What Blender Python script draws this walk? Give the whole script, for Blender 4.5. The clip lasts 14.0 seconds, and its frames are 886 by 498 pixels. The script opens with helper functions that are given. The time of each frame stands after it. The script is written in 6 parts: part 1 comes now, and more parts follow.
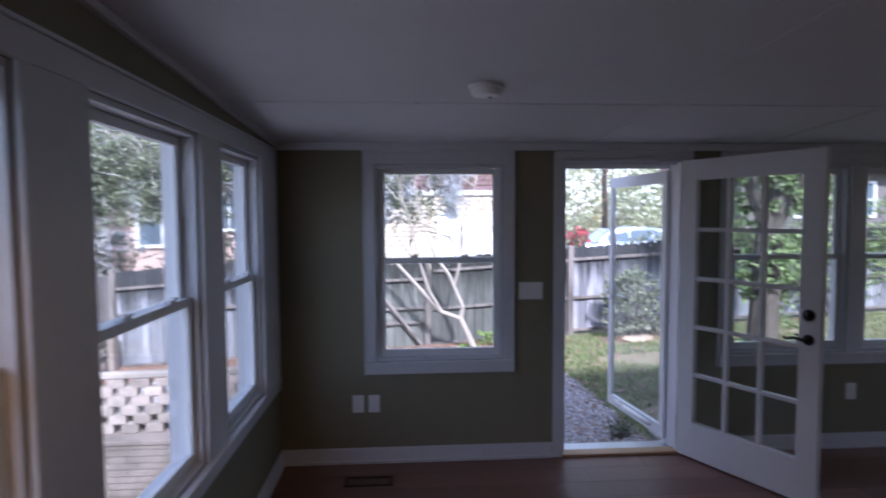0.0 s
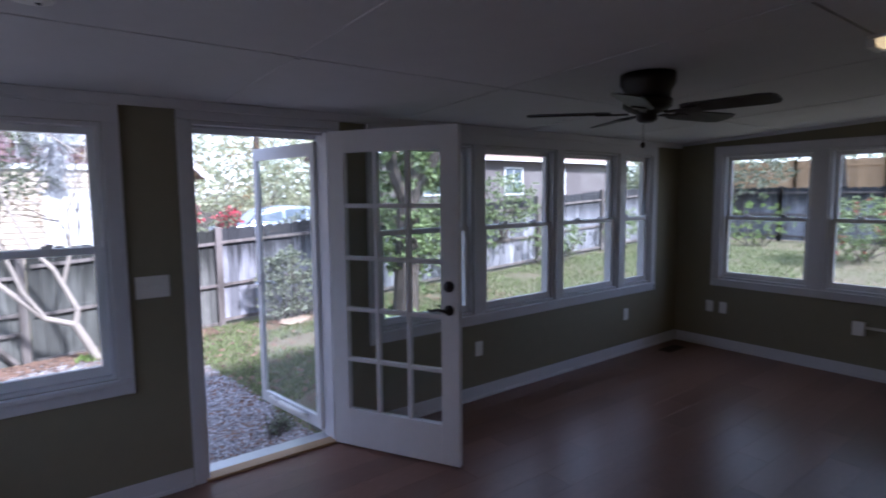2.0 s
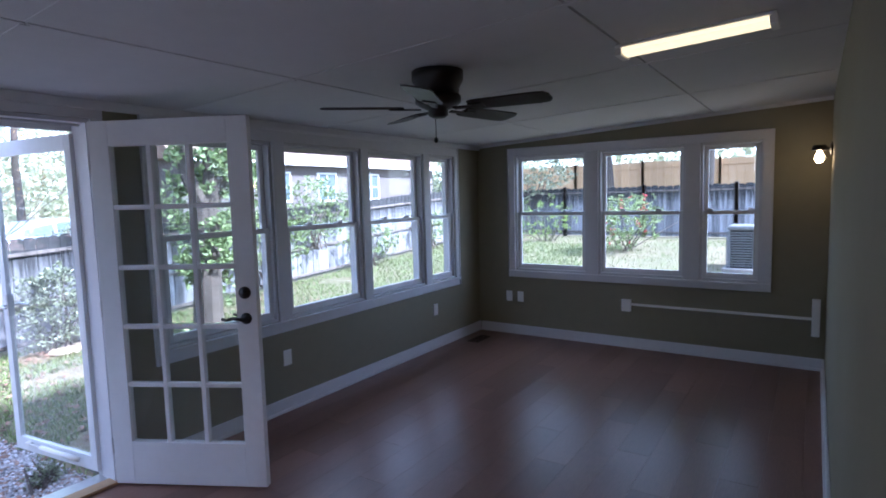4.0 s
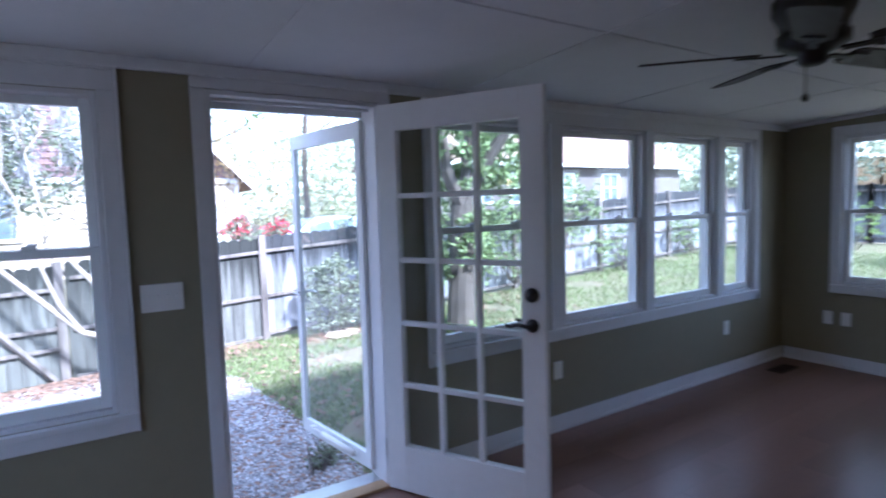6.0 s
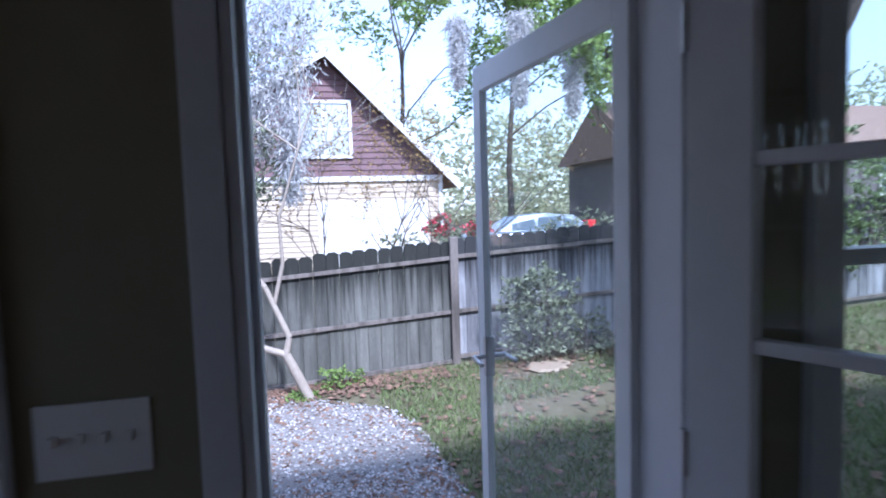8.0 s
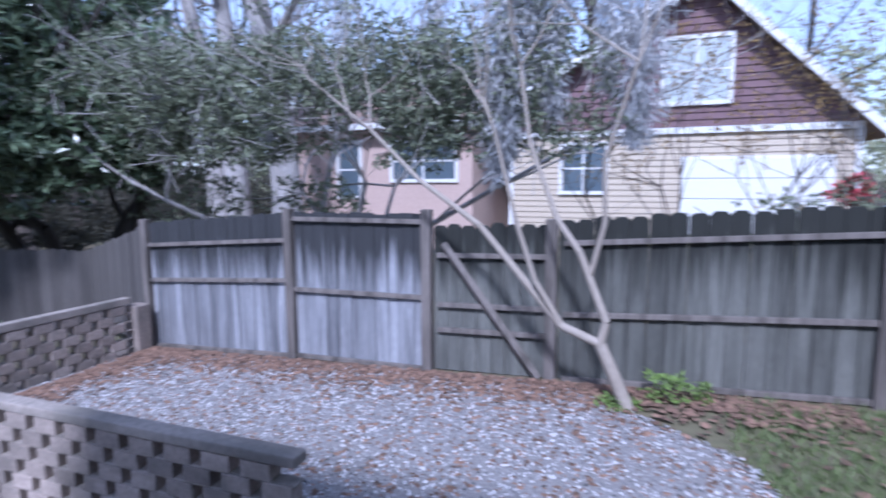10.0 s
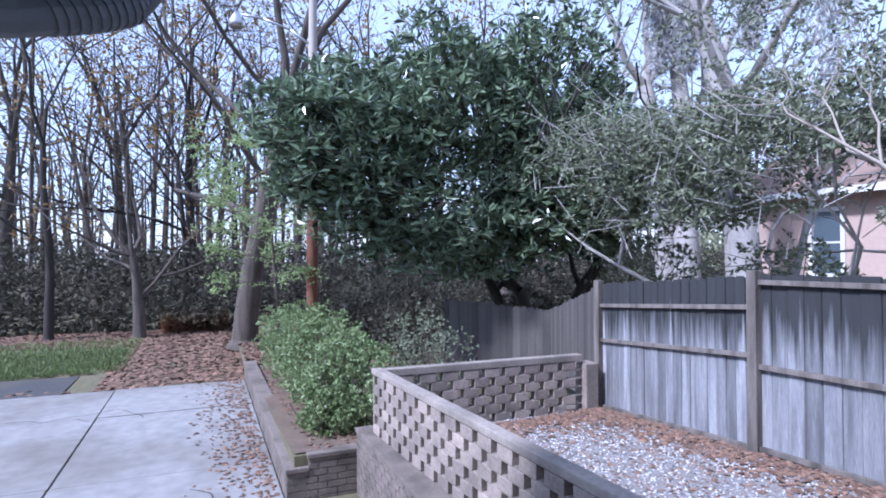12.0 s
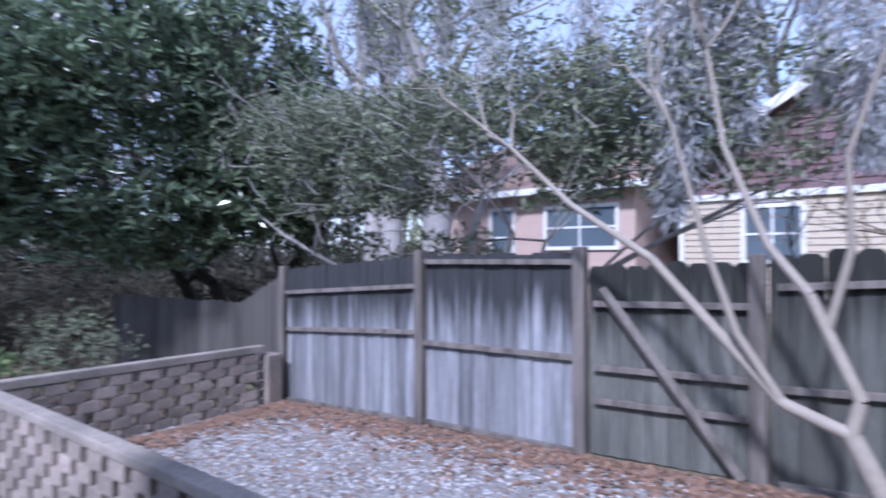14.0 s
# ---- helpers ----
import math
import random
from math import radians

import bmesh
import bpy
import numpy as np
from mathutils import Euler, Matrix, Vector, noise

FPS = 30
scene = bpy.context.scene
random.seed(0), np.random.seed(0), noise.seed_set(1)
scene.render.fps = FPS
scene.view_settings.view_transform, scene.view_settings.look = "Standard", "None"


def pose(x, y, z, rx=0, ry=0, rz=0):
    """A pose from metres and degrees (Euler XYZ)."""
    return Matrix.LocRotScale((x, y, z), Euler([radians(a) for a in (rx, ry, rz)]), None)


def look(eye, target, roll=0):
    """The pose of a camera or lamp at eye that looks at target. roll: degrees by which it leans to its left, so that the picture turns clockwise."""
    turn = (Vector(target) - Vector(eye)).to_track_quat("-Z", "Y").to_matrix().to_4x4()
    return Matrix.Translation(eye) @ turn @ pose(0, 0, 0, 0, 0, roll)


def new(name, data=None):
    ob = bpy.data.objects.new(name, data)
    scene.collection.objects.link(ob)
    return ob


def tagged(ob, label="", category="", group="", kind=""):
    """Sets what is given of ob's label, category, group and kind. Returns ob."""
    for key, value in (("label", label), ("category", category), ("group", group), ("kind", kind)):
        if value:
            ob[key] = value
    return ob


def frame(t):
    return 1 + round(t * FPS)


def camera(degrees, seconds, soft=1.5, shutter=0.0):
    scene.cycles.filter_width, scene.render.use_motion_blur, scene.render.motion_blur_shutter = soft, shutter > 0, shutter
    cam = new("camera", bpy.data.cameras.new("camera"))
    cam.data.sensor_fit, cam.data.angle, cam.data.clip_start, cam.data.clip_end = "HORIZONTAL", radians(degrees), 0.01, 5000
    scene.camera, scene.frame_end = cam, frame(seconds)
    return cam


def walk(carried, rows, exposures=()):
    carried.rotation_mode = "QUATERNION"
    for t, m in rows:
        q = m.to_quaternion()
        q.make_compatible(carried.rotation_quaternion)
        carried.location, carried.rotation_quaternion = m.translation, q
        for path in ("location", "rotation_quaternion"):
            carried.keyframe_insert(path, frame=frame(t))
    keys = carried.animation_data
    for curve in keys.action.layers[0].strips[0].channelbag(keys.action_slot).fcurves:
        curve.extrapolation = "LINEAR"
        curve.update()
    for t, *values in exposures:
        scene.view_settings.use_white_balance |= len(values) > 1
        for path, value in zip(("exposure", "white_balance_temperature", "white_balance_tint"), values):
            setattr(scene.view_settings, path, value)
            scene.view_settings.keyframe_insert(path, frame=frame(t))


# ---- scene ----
cam = camera(76.8, 14.0, soft=1.8, shutter=0.5)
PATH = [
    (0, (0.102, 0.277, 1.66), (0.23, 2.27, 1.544), -0.3),
    (0.5, (0.164, 0.496, 1.647), (0.599, 2.44, 1.473), -0.4),
    (1, (0.24, 0.623, 1.633), (0.961, 2.48, 1.454), -0.8),
    (1.5, (0.293, 0.692, 1.63), (1.286, 2.419, 1.45), -0.6),
    (2, (0.355, 0.729, 1.635), (1.575, 2.302, 1.438), -0.5),
    (2.5, (0.41, 0.716, 1.618), (1.832, 2.109, 1.42), -0.8),
    (2.7, (0.425, 0.708, 1.612), (1.923, 2.018, 1.415), -0.8),
    (4.8, (0.503, 0.772, 1.552), (2.168, 1.864, 1.367), -1.6),
    (5, (0.514, 0.827, 1.545), (2.108, 2.022, 1.37), -1.7),
    (5.5, (0.609, 1.095, 1.519), (1.961, 2.561, 1.359), -1.7),
    (6, (0.655, 1.367, 1.512), (1.742, 3.039, 1.356), -1.6),
    (6.5, (0.791, 1.776, 1.528), (1.709, 3.546, 1.373), -2.3),
    (7, (0.98, 2.121, 1.543), (1.711, 3.978, 1.418), -1.3),
    (7.2, (1.049, 2.286, 1.555), (1.704, 4.172, 1.436), -1.2),
    (9.3, (1.502, 4.185, 1.37), (1.325, 6.166, 1.162), -1.8),
    (9.5, (1.506, 4.304, 1.37), (1.156, 6.26, 1.138), -1.4),
    (10, (1.455, 4.572, 1.349), (0.664, 6.391, 1.09), -0.4),
    (10.5, (1.319, 4.699, 1.264), (0.117, 6.286, 1.069), -1.2),
    (11, (1.225, 4.701, 1.198), (-0.433, 5.82, 1.175), -1.7),
    (11.5, (1.188, 4.7, 1.186), (-0.64, 5.508, 1.245), -0.7),
    (12, (1.156, 4.757, 1.13), (-0.683, 5.543, 1.166), -0.1),
    (12.5, (1.031, 4.926, 1.052), (-0.791, 5.741, 1.176), 0.5),
    (13, (1.017, 5.138, 1.007), (-0.758, 6.056, 1.09), -0.5),
    (13.5, (1.019, 5.248, 0.999), (-0.542, 6.497, 1.043), -1.0),
    (14, (1.104, 5.386, 0.97), (-0.163, 6.933, 0.996), -0.1),
]
EXPOSURES = [(0.0, 1.82, 5350, 24), (2.7, 1.82, 5350, 24), (4.8, 3.12, 4850, 19), (5.2, 3.08, 4850, 19), (6.0, 2.7, 4900, 18), (7.2, 1.75, 5050, 18), (9.3, 0.68, 4900, 20), (10.5, 0.5, 4850, 23), (11.5, 0.9, 5050, 20), (13.0, 0.9, 5050, 22), (14.0, 0.6, 5050, 22)]
walk(cam, [(t, look(eye, target, roll)) for t, eye, target, roll in PATH], EXPOSURES)

# ---- daylight ----
SUN_ELEVATION, SUN_AZIMUTH = radians(47), radians(168)
world = bpy.data.worlds.new("daylight")
scene.world = world
world.use_nodes = True
wn = world.node_tree
sky = wn.nodes.new("ShaderNodeTexSky")
sky.sky_type, sky.sun_disc = "NISHITA", False
sky.sun_elevation, sky.sun_rotation = SUN_ELEVATION, SUN_AZIMUTH
sky.air_density, sky.dust_density, sky.ozone_density = 1.0, 0.8, 1.0
wn.nodes["Background"].inputs["Strength"].default_value = 0.15
cloud = wn.nodes.new("ShaderNodeMix")          # thin high cloud over the blue
cloud.data_type = "RGBA"
cloud.inputs["Factor"].default_value = 0.5
cloud.inputs["B"].default_value = (4.6, 4.9, 5.4, 1)
wn.links.new(sky.outputs[0], cloud.inputs["A"])
wn.links.new(cloud.outputs["Result"], wn.nodes["Background"].inputs["Color"])
sun_data = bpy.data.lights.new("sun", "SUN")
sun_data.energy, sun_data.angle, sun_data.color = 3.5, radians(6), (1.0, 0.95, 0.88)
sun = new("sun", sun_data)
sun.matrix_world = look((math.sin(SUN_AZIMUTH) * 40, math.cos(SUN_AZIMUTH) * 40, 40), (0, 0, 0))


# ---- materials ----
def mat(name, base, rough=0.6, vary=0.15, scale=6.0, bump=0.1, bump_scale=60.0, metal=0.0, stretch=(1, 1, 1), second=None, amount=0.5,
        island=0.0, object_random=0.0, emit=None, strength=0.0, spec=0.5, coords="Object"):
    """A surface with colour variation at two scales and fine relief. second: a stain colour, mixed in by large noise."""
    m = bpy.data.materials.new(name)
    m.use_nodes = True
    t, n, l = m.node_tree, m.node_tree.nodes, m.node_tree.links
    b = n["Principled BSDF"]
    b.inputs["Roughness"].default_value, b.inputs["Metallic"].default_value = rough, metal
    b.inputs["Specular IOR Level"].default_value = spec
    if emit:
        b.inputs["Emission Color"].default_value, b.inputs["Emission Strength"].default_value = (*emit, 1), strength
    tc, mp = n.new("ShaderNodeTexCoord"), n.new("ShaderNodeMapping")
    mp.inputs["Scale"].default_value = stretch
    if coords == "World":
        geo = n.new("ShaderNodeNewGeometry")
        l.new(geo.outputs["Position"], mp.inputs["Vector"])
    else:
        l.new(tc.outputs[coords], mp.inputs["Vector"])
    fine, large = n.new("ShaderNodeTexNoise"), n.new("ShaderNodeTexNoise")
    fine.inputs["Scale"].default_value, fine.inputs["Detail"].default_value = scale * 5, 5
    large.inputs["Scale"].default_value, large.inputs["Detail"].default_value = scale * 0.4, 4
    for x in (fine, large):
        l.new(mp.outputs[0], x.inputs["Vector"])
    dark = tuple(max(0.0, c * (1 - vary * 1.3)) for c in base)
    lite = tuple(min(1.0, c * (1 + vary)) for c in base)
    r1 = n.new("ShaderNodeMix")
    r1.data_type = "RGBA"
    r1.inputs["A"].default_value, r1.inputs["B"].default_value = (*dark, 1), (*lite, 1)
    l.new(fine.outputs["Fac"], r1.inputs["Factor"])
    colour = r1.outputs["Result"]
    ramp = n.new("ShaderNodeMapRange")
    ramp.inputs["From Min"].default_value, ramp.inputs["From Max"].default_value = 0.42, 0.68
    ramp.inputs["To Max"].default_value = amount if second else vary
    l.new(large.outputs["Fac"], ramp.inputs["Value"])
    r2 = n.new("ShaderNodeMix")
    r2.data_type = "RGBA"
    l.new(ramp.outputs[0], r2.inputs["Factor"])
    l.new(colour, r2.inputs["A"])
    r2.inputs["B"].default_value = (*(second or dark), 1)
    colour = r2.outputs["Result"]
    if island or object_random:
        if island:
            src = n.new("ShaderNodeNewGeometry").outputs["Random Per Island"]
        else:
            src = n.new("ShaderNodeObjectInfo").outputs["Random"]
        span = island or object_random
        mr = n.new("ShaderNodeMapRange")
        mr.inputs["To Min"].default_value, mr.inputs["To Max"].default_value = 1 - span, 1 + span
        l.new(src, mr.inputs["Value"])
        hs = n.new("ShaderNodeHueSaturation")
        l.new(mr.outputs[0], hs.inputs["Value"])
        l.new(colour, hs.inputs["Color"])
        colour = hs.outputs[0]
    l.new(colour, b.inputs["Base Color"])
    if bump:
        bn, bp = n.new("ShaderNodeTexNoise"), n.new("ShaderNodeBump")
        bn.inputs["Scale"].default_value, bn.inputs["Detail"].default_value = bump_scale, 4
        bp.inputs["Strength"].default_value, bp.inputs["Distance"].default_value = bump, 0.01
        l.new(mp.outputs[0], bn.inputs["Vector"])
        l.new(bn.outputs["Fac"], bp.inputs["Height"])
        l.new(bp.outputs[0], b.inputs["Normal"])
        rr = n.new("ShaderNodeMapRange")
        rr.inputs["To Min"].default_value, rr.inputs["To Max"].default_value = max(0.02, rough - 0.1), min(1, rough + 0.1)
        l.new(large.outputs["Fac"], rr.inputs["Value"])
        l.new(rr.outputs[0], b.inputs["Roughness"])
    return m


def glass_mat(name, tint=(0.95, 0.97, 0.96), gloss=1.0, dirt=0.02):
    """A thin pane: clear, with a Fresnel reflection and a faint film of dust."""
    m = bpy.data.materials.new(name)
    m.use_nodes = True
    n, l = m.node_tree.nodes, m.node_tree.links
    n.remove(n["Principled BSDF"])
    clear, shine, film = n.new("ShaderNodeBsdfTransparent"), n.new("ShaderNodeBsdfGlossy"), n.new("ShaderNodeBsdfDiffuse")
    clear.inputs[0].default_value = (*tint, 1)
    shine.inputs["Roughness"].default_value = 0.01
    lw, power, mul, mx, mx2 = n.new("ShaderNodeLayerWeight"), n.new("ShaderNodeMath"), n.new("ShaderNodeMath"), n.new("ShaderNodeMixShader"), n.new("ShaderNodeMixShader")
    power.operation, power.inputs[1].default_value = "POWER", 5.0
    mul.operation, mul.inputs[1].default_value, mul.inputs[2].default_value = "MULTIPLY_ADD", 0.9 * gloss, 0.022 * gloss
    l.new(lw.outputs["Facing"], power.inputs[0])
    l.new(power.outputs[0], mul.inputs[0])
    l.new(mul.outputs[0], mx.inputs[0])
    mx2.inputs[0].default_value = dirt
    l.new(clear.outputs[0], mx2.inputs[1])
    l.new(film.outputs[0], mx2.inputs[2])
    l.new(mx2.outputs[0], mx.inputs[1])
    l.new(shine.outputs[0], mx.inputs[2])
    l.new(mx.outputs[0], n["Material Output"].inputs["Surface"])
    return m


def leaf_mat(name, base, rough=0.45, span=0.45, back=0.25):
    """A leaf: glossy above, a little light comes through."""
    m = mat(name, base, rough, 0.2, 3.0, 0.0, island=span)
    n, l = m.node_tree.nodes, m.node_tree.links
    b = n["Principled BSDF"]
    tr, mx = n.new("ShaderNodeBsdfTranslucent"), n.new("ShaderNodeMixShader")
    src = b.inputs["Base Color"].links[0].from_socket
    l.new(src, tr.inputs["Color"])
    mx.inputs[0].default_value = back
    l.new(b.outputs[0], mx.inputs[1])
    l.new(tr.outputs[0], mx.inputs[2])
    l.new(mx.outputs[0], n["Material Output"].inputs["Surface"])
    return m


def plank_floor_mat():
    """Reddish brown laminate: boards with their own tone, grain along the length, satin finish."""
    m = mat("laminate_board", (0.19, 0.105, 0.077), 0.32, 0.22, 3.0, 0.0, 90.0, stretch=(1.0, 9.0, 9.0), second=(0.15, 0.082, 0.058), amount=0.25, object_random=0.13, spec=0.3, coords="World")
    return m


M_WALL = mat("sage_wall_paint", (0.235, 0.215, 0.145), 0.75, 0.05, 2.5, 0.12, 220)
M_CEIL = mat("white_ceiling_paint", (0.62, 0.615, 0.63), 0.85, 0.04, 2.0, 0.15, 120)
M_TRIM = mat("white_gloss_trim_paint", (0.64, 0.64, 0.67), 0.42, 0.05, 4.0, 0.06, 60)
M_VINYL = mat("white_vinyl_sash", (0.75, 0.76, 0.78), 0.35, 0.03, 3.0, 0.03, 40)
M_DOOR = mat("white_door_paint", (0.78, 0.78, 0.80), 0.4, 0.04, 4.0, 0.05, 50, second=(0.62, 0.61, 0.6), amount=0.25)
M_STORM = mat("white_aluminium", (0.75, 0.76, 0.78), 0.4, 0.04, 4.0, 0.03, 50)
M_FLOOR = plank_floor_mat()
M_SUBFLOOR = mat("dark_underlay", (0.03, 0.015, 0.01), 0.8)
M_BLACK = mat("black_metal", (0.012, 0.011, 0.012), 0.38, 0.2, 8, 0.03, 80)
M_FAN = mat("black_fan_enamel", (0.014, 0.013, 0.014), 0.45, 0.2, 8, 0.05, 60)
M_FANWOOD = mat("dark_fan_blade_wood", (0.022, 0.017, 0.017), 0.5, 0.3, 8, 0.06, 60, stretch=(1, 8, 8))
M_PLASTIC = mat("white_plastic", (0.80, 0.79, 0.77), 0.4, 0.03, 4, 0.02, 40)
M_SLOT = mat("dark_slot", (0.03, 0.03, 0.03), 0.7)
M_WOODSILL = mat("raw_oak_threshold", (0.42, 0.27, 0.14), 0.55, 0.25, 6, 0.1, 60, stretch=(1, 8, 8))
M_METAL = mat("brushed_aluminium", (0.6, 0.6, 0.62), 0.35, 0.1, 8, 0.03, 80, metal=1.0)
M_VENT = mat("brown_floor_register", (0.035, 0.022, 0.018), 0.5, 0.2, 8, 0.05)
M_GLASS = glass_mat("window_glass", dirt=0.015)
M_DOORGLASS = glass_mat("door_glass", dirt=0.012, gloss=1.3)
M_TUBE = mat("fluorescent_diffuser", (0.85, 0.8, 0.65), 0.5, 0.03, 4, 0, emit=(1.0, 0.74, 0.34), strength=0.22)
M_BULB = mat("warm_bulb_glass", (0.9, 0.8, 0.6), 0.4, 0.02, 4, 0, emit=(1.0, 0.66, 0.28), strength=5.5)
M_SIDING = mat("pale_house_siding", (0.62, 0.61, 0.57), 0.7, 0.08, 4, 0.1, 60)


# ---- building helpers ----
def box(bm, x0, x1, y0, y1, z0, z1, bevel=0.0):
    made = bmesh.ops.create_cube(bm, size=1.0)["verts"]
    bmesh.ops.scale(bm, vec=(abs(x1 - x0), abs(y1 - y0), abs(z1 - z0)), verts=made)
    bmesh.ops.translate(bm, vec=((x0 + x1) / 2, (y0 + y1) / 2, (z0 + z1) / 2), verts=made)
    if bevel:
        edges = list({e for v in made for e in v.link_edges})
        bmesh.ops.bevel(bm, geom=edges, offset=bevel, segments=2, profile=0.6, affect="EDGES")
    return made


def tube(bm, a, b, r0, r1=None, sides=10, caps=True):
    """A tapered round bar from a to b."""
    a, b = Vector(a), Vector(b)
    r1 = r0 if r1 is None else r1
    q = (b - a).to_track_quat("Z", "Y")
    rings = []
    for p, r in ((a, r0), (b, r1)):
        rings.append([bm.verts.new(p + q @ Vector((r * math.cos(k * math.tau / sides), r * math.sin(k * math.tau / sides), 0))) for k in range(sides)])
    for k in range(sides):
        bm.faces.new((rings[0][k], rings[0][(k + 1) % sides], rings[1][(k + 1) % sides], rings[1][k]))
    if caps:
        bm.faces.new(rings[0][::-1])
        bm.faces.new(rings[1])


def lathe(bm, profile, centre=(0, 0, 0), sides=28, axis="Z"):
    """A turned body: profile of (radius, height)."""
    c = Vector(centre)
    rings = []
    for r, h in profile:
        ring = []
        for k in range(sides):
            a = k * math.tau / sides
            p = Vector((r * math.cos(a), r * math.sin(a), h))
            if axis == "Y":
                p = Vector((p.x, p.z, p.y))
            ring.append(bm.verts.new(c + p))
        rings.append(ring)
    for i in range(len(rings) - 1):
        for k in range(sides):
            bm.faces.new((rings[i][k], rings[i][(k + 1) % sides], rings[i + 1][(k + 1) % sides], rings[i + 1][k]))
    bm.faces.new(rings[0][::-1])
    bm.faces.new(rings[-1])


def mesh_of(name, bm, smooth=False):
    bmesh.ops.recalc_face_normals(bm, faces=bm.faces)
    me = bpy.data.meshes.new(name)
    bm.to_mesh(me)
    bm.free()
    if smooth:
        me.polygons.foreach_set("use_smooth", [True] * len(me.polygons))
    return me


def part(name, bm, material, parent, label="", smooth=False):
    ob = new(name, mesh_of(name, bm, smooth))
    ob.data.materials.append(material)
    ob.parent = parent
    if label:
        ob["label"] = label
    return ob


def thing(name, label, category, group="", kind="", at=None):
    ob = new(name)
    if at is not None:
        ob.matrix_world = at
    return tagged(ob, label, category, group, kind)


def solid(name, bm, material, label, category, group="", kind="", smooth=False):
    ob = new(name, mesh_of(name, bm, smooth))
    ob.data.materials.append(material)
    return tagged(ob, label, category, group, kind)


def raw(name, verts, faces, material, smooth=False):
    me = bpy.data.meshes.new(name)
    me.from_pydata([tuple(v) for v in verts], [], faces)
    me.materials.append(material)
    if smooth:
        me.polygons.foreach_set("use_smooth", [True] * len(me.polygons))
    return me


def pierced(us, zs, holes, place):
    """A wall's mesh: the rectangle us x zs with rectangular holes; place(u, z, side) gives the point on its inner (0) or outer (1) face."""
    bm = bmesh.new()
    cu = sorted({*us, *[h[0] for h in holes], *[h[1] for h in holes]})
    cz = sorted({*zs, *[h[2] for h in holes], *[h[3] for h in holes]})

    def filled(i, j):
        if not (0 <= i < len(cu) - 1 and 0 <= j < len(cz) - 1):
            return False
        u, z = (cu[i] + cu[i + 1]) / 2, (cz[j] + cz[j + 1]) / 2
        return not any(h[0] < u < h[1] and h[2] < z < h[3] for h in holes)
    cache = {}

    def v(i, j, s):
        if (i, j, s) not in cache:
            cache[i, j, s] = bm.verts.new(place(cu[i], cz[j], s))
        return cache[i, j, s]
    for i in range(len(cu) - 1):
        for j in range(len(cz) - 1):
            if not filled(i, j):
                continue
            for s in (0, 1):
                bm.faces.new((v(i, j, s), v(i + 1, j, s), v(i + 1, j + 1, s), v(i, j + 1, s)))
            for di, dj, a, b in ((-1, 0, (0, 0), (0, 1)), (1, 0, (1, 0), (1, 1)), (0, -1, (0, 0), (1, 0)), (0, 1, (0, 1), (1, 1))):
                if not filled(i + di, j + dj):
                    p, q = (i + a[0], j + a[1]), (i + b[0], j + b[1])
                    bm.faces.new((v(*p, 0), v(*q, 0), v(*q, 1), v(*p, 1)))
    return bm


# ---- sunroom ----
X0, X1, Y0, Y1 = -0.75, 6.16, 0.62, 4.0      # inner faces
T = 0.12                                      # wall thickness


def ceil_z(y):
    return 2.145 + 0.05 * (Y1 - y)


def setting(name, bm, material, label, category, smooth=False):
    return solid(name, bm, material, label, category, kind="structure", smooth=smooth)


NORTH = [(-0.105, 0.745, 0.69, 2.005), (2.33, 3.19, 0.69, 2.005), (3.30, 4.14, 0.69, 2.005), (4.235, 5.06, 0.69, 2.005), (5.165, 5.63, 0.69, 2.005)]
DOORWAY = (1.15, 1.985, 0.0, 2.045)
EAST = [(2.70, 3.52, 0.73, 2.005), (1.745, 2.575, 0.73, 2.005), (1.115, 1.615, 0.73, 2.005)]
WEST = [(0.74, 1.56, 0.625, 2.005), (1.83, 2.63, 0.625, 2.005), (2.88, 3.57, 0.625, 2.005)]

north = setting("wall_north", pierced((X0 - T, X1 + T), (-0.12, 2.32), NORTH + [(DOORWAY[0], DOORWAY[1], -0.05, 2.045)], lambda u, z, s: (u, Y1 + T * s, z)), M_WALL, "sage green painted sunroom wall with white windows and a doorway", "wall")
east = setting("wall_east", pierced((-3.0, Y1), (-0.12, 2.62), EAST, lambda u, z, s: (X1 + T * s, u, z)), M_WALL, "sage green painted sunroom wall with a triple window", "wall")
west = setting("wall_west", pierced((-3.0, Y1), (-0.12, 2.62), WEST, lambda u, z, s: (X0 - T * s, u, z)), M_WALL, "sage green painted sunroom wall with a row of windows", "wall")
south = setting("wall_south", pierced((X0, X1), (0.0, 2.4), [(-0.70, 1.35, -0.05, 2.12)], lambda u, z, s: (u, Y0 - 0.12 * s, z)), M_WALL, "sage green painted inner wall with a wide opening", "wall")
bm = bmesh.new()
box(bm, X0, X1, -3.12, -3.0, -0.1, 2.6)
setting("wall_back", bm, M_WALL, "plain painted wall that closes the room behind", "wall")
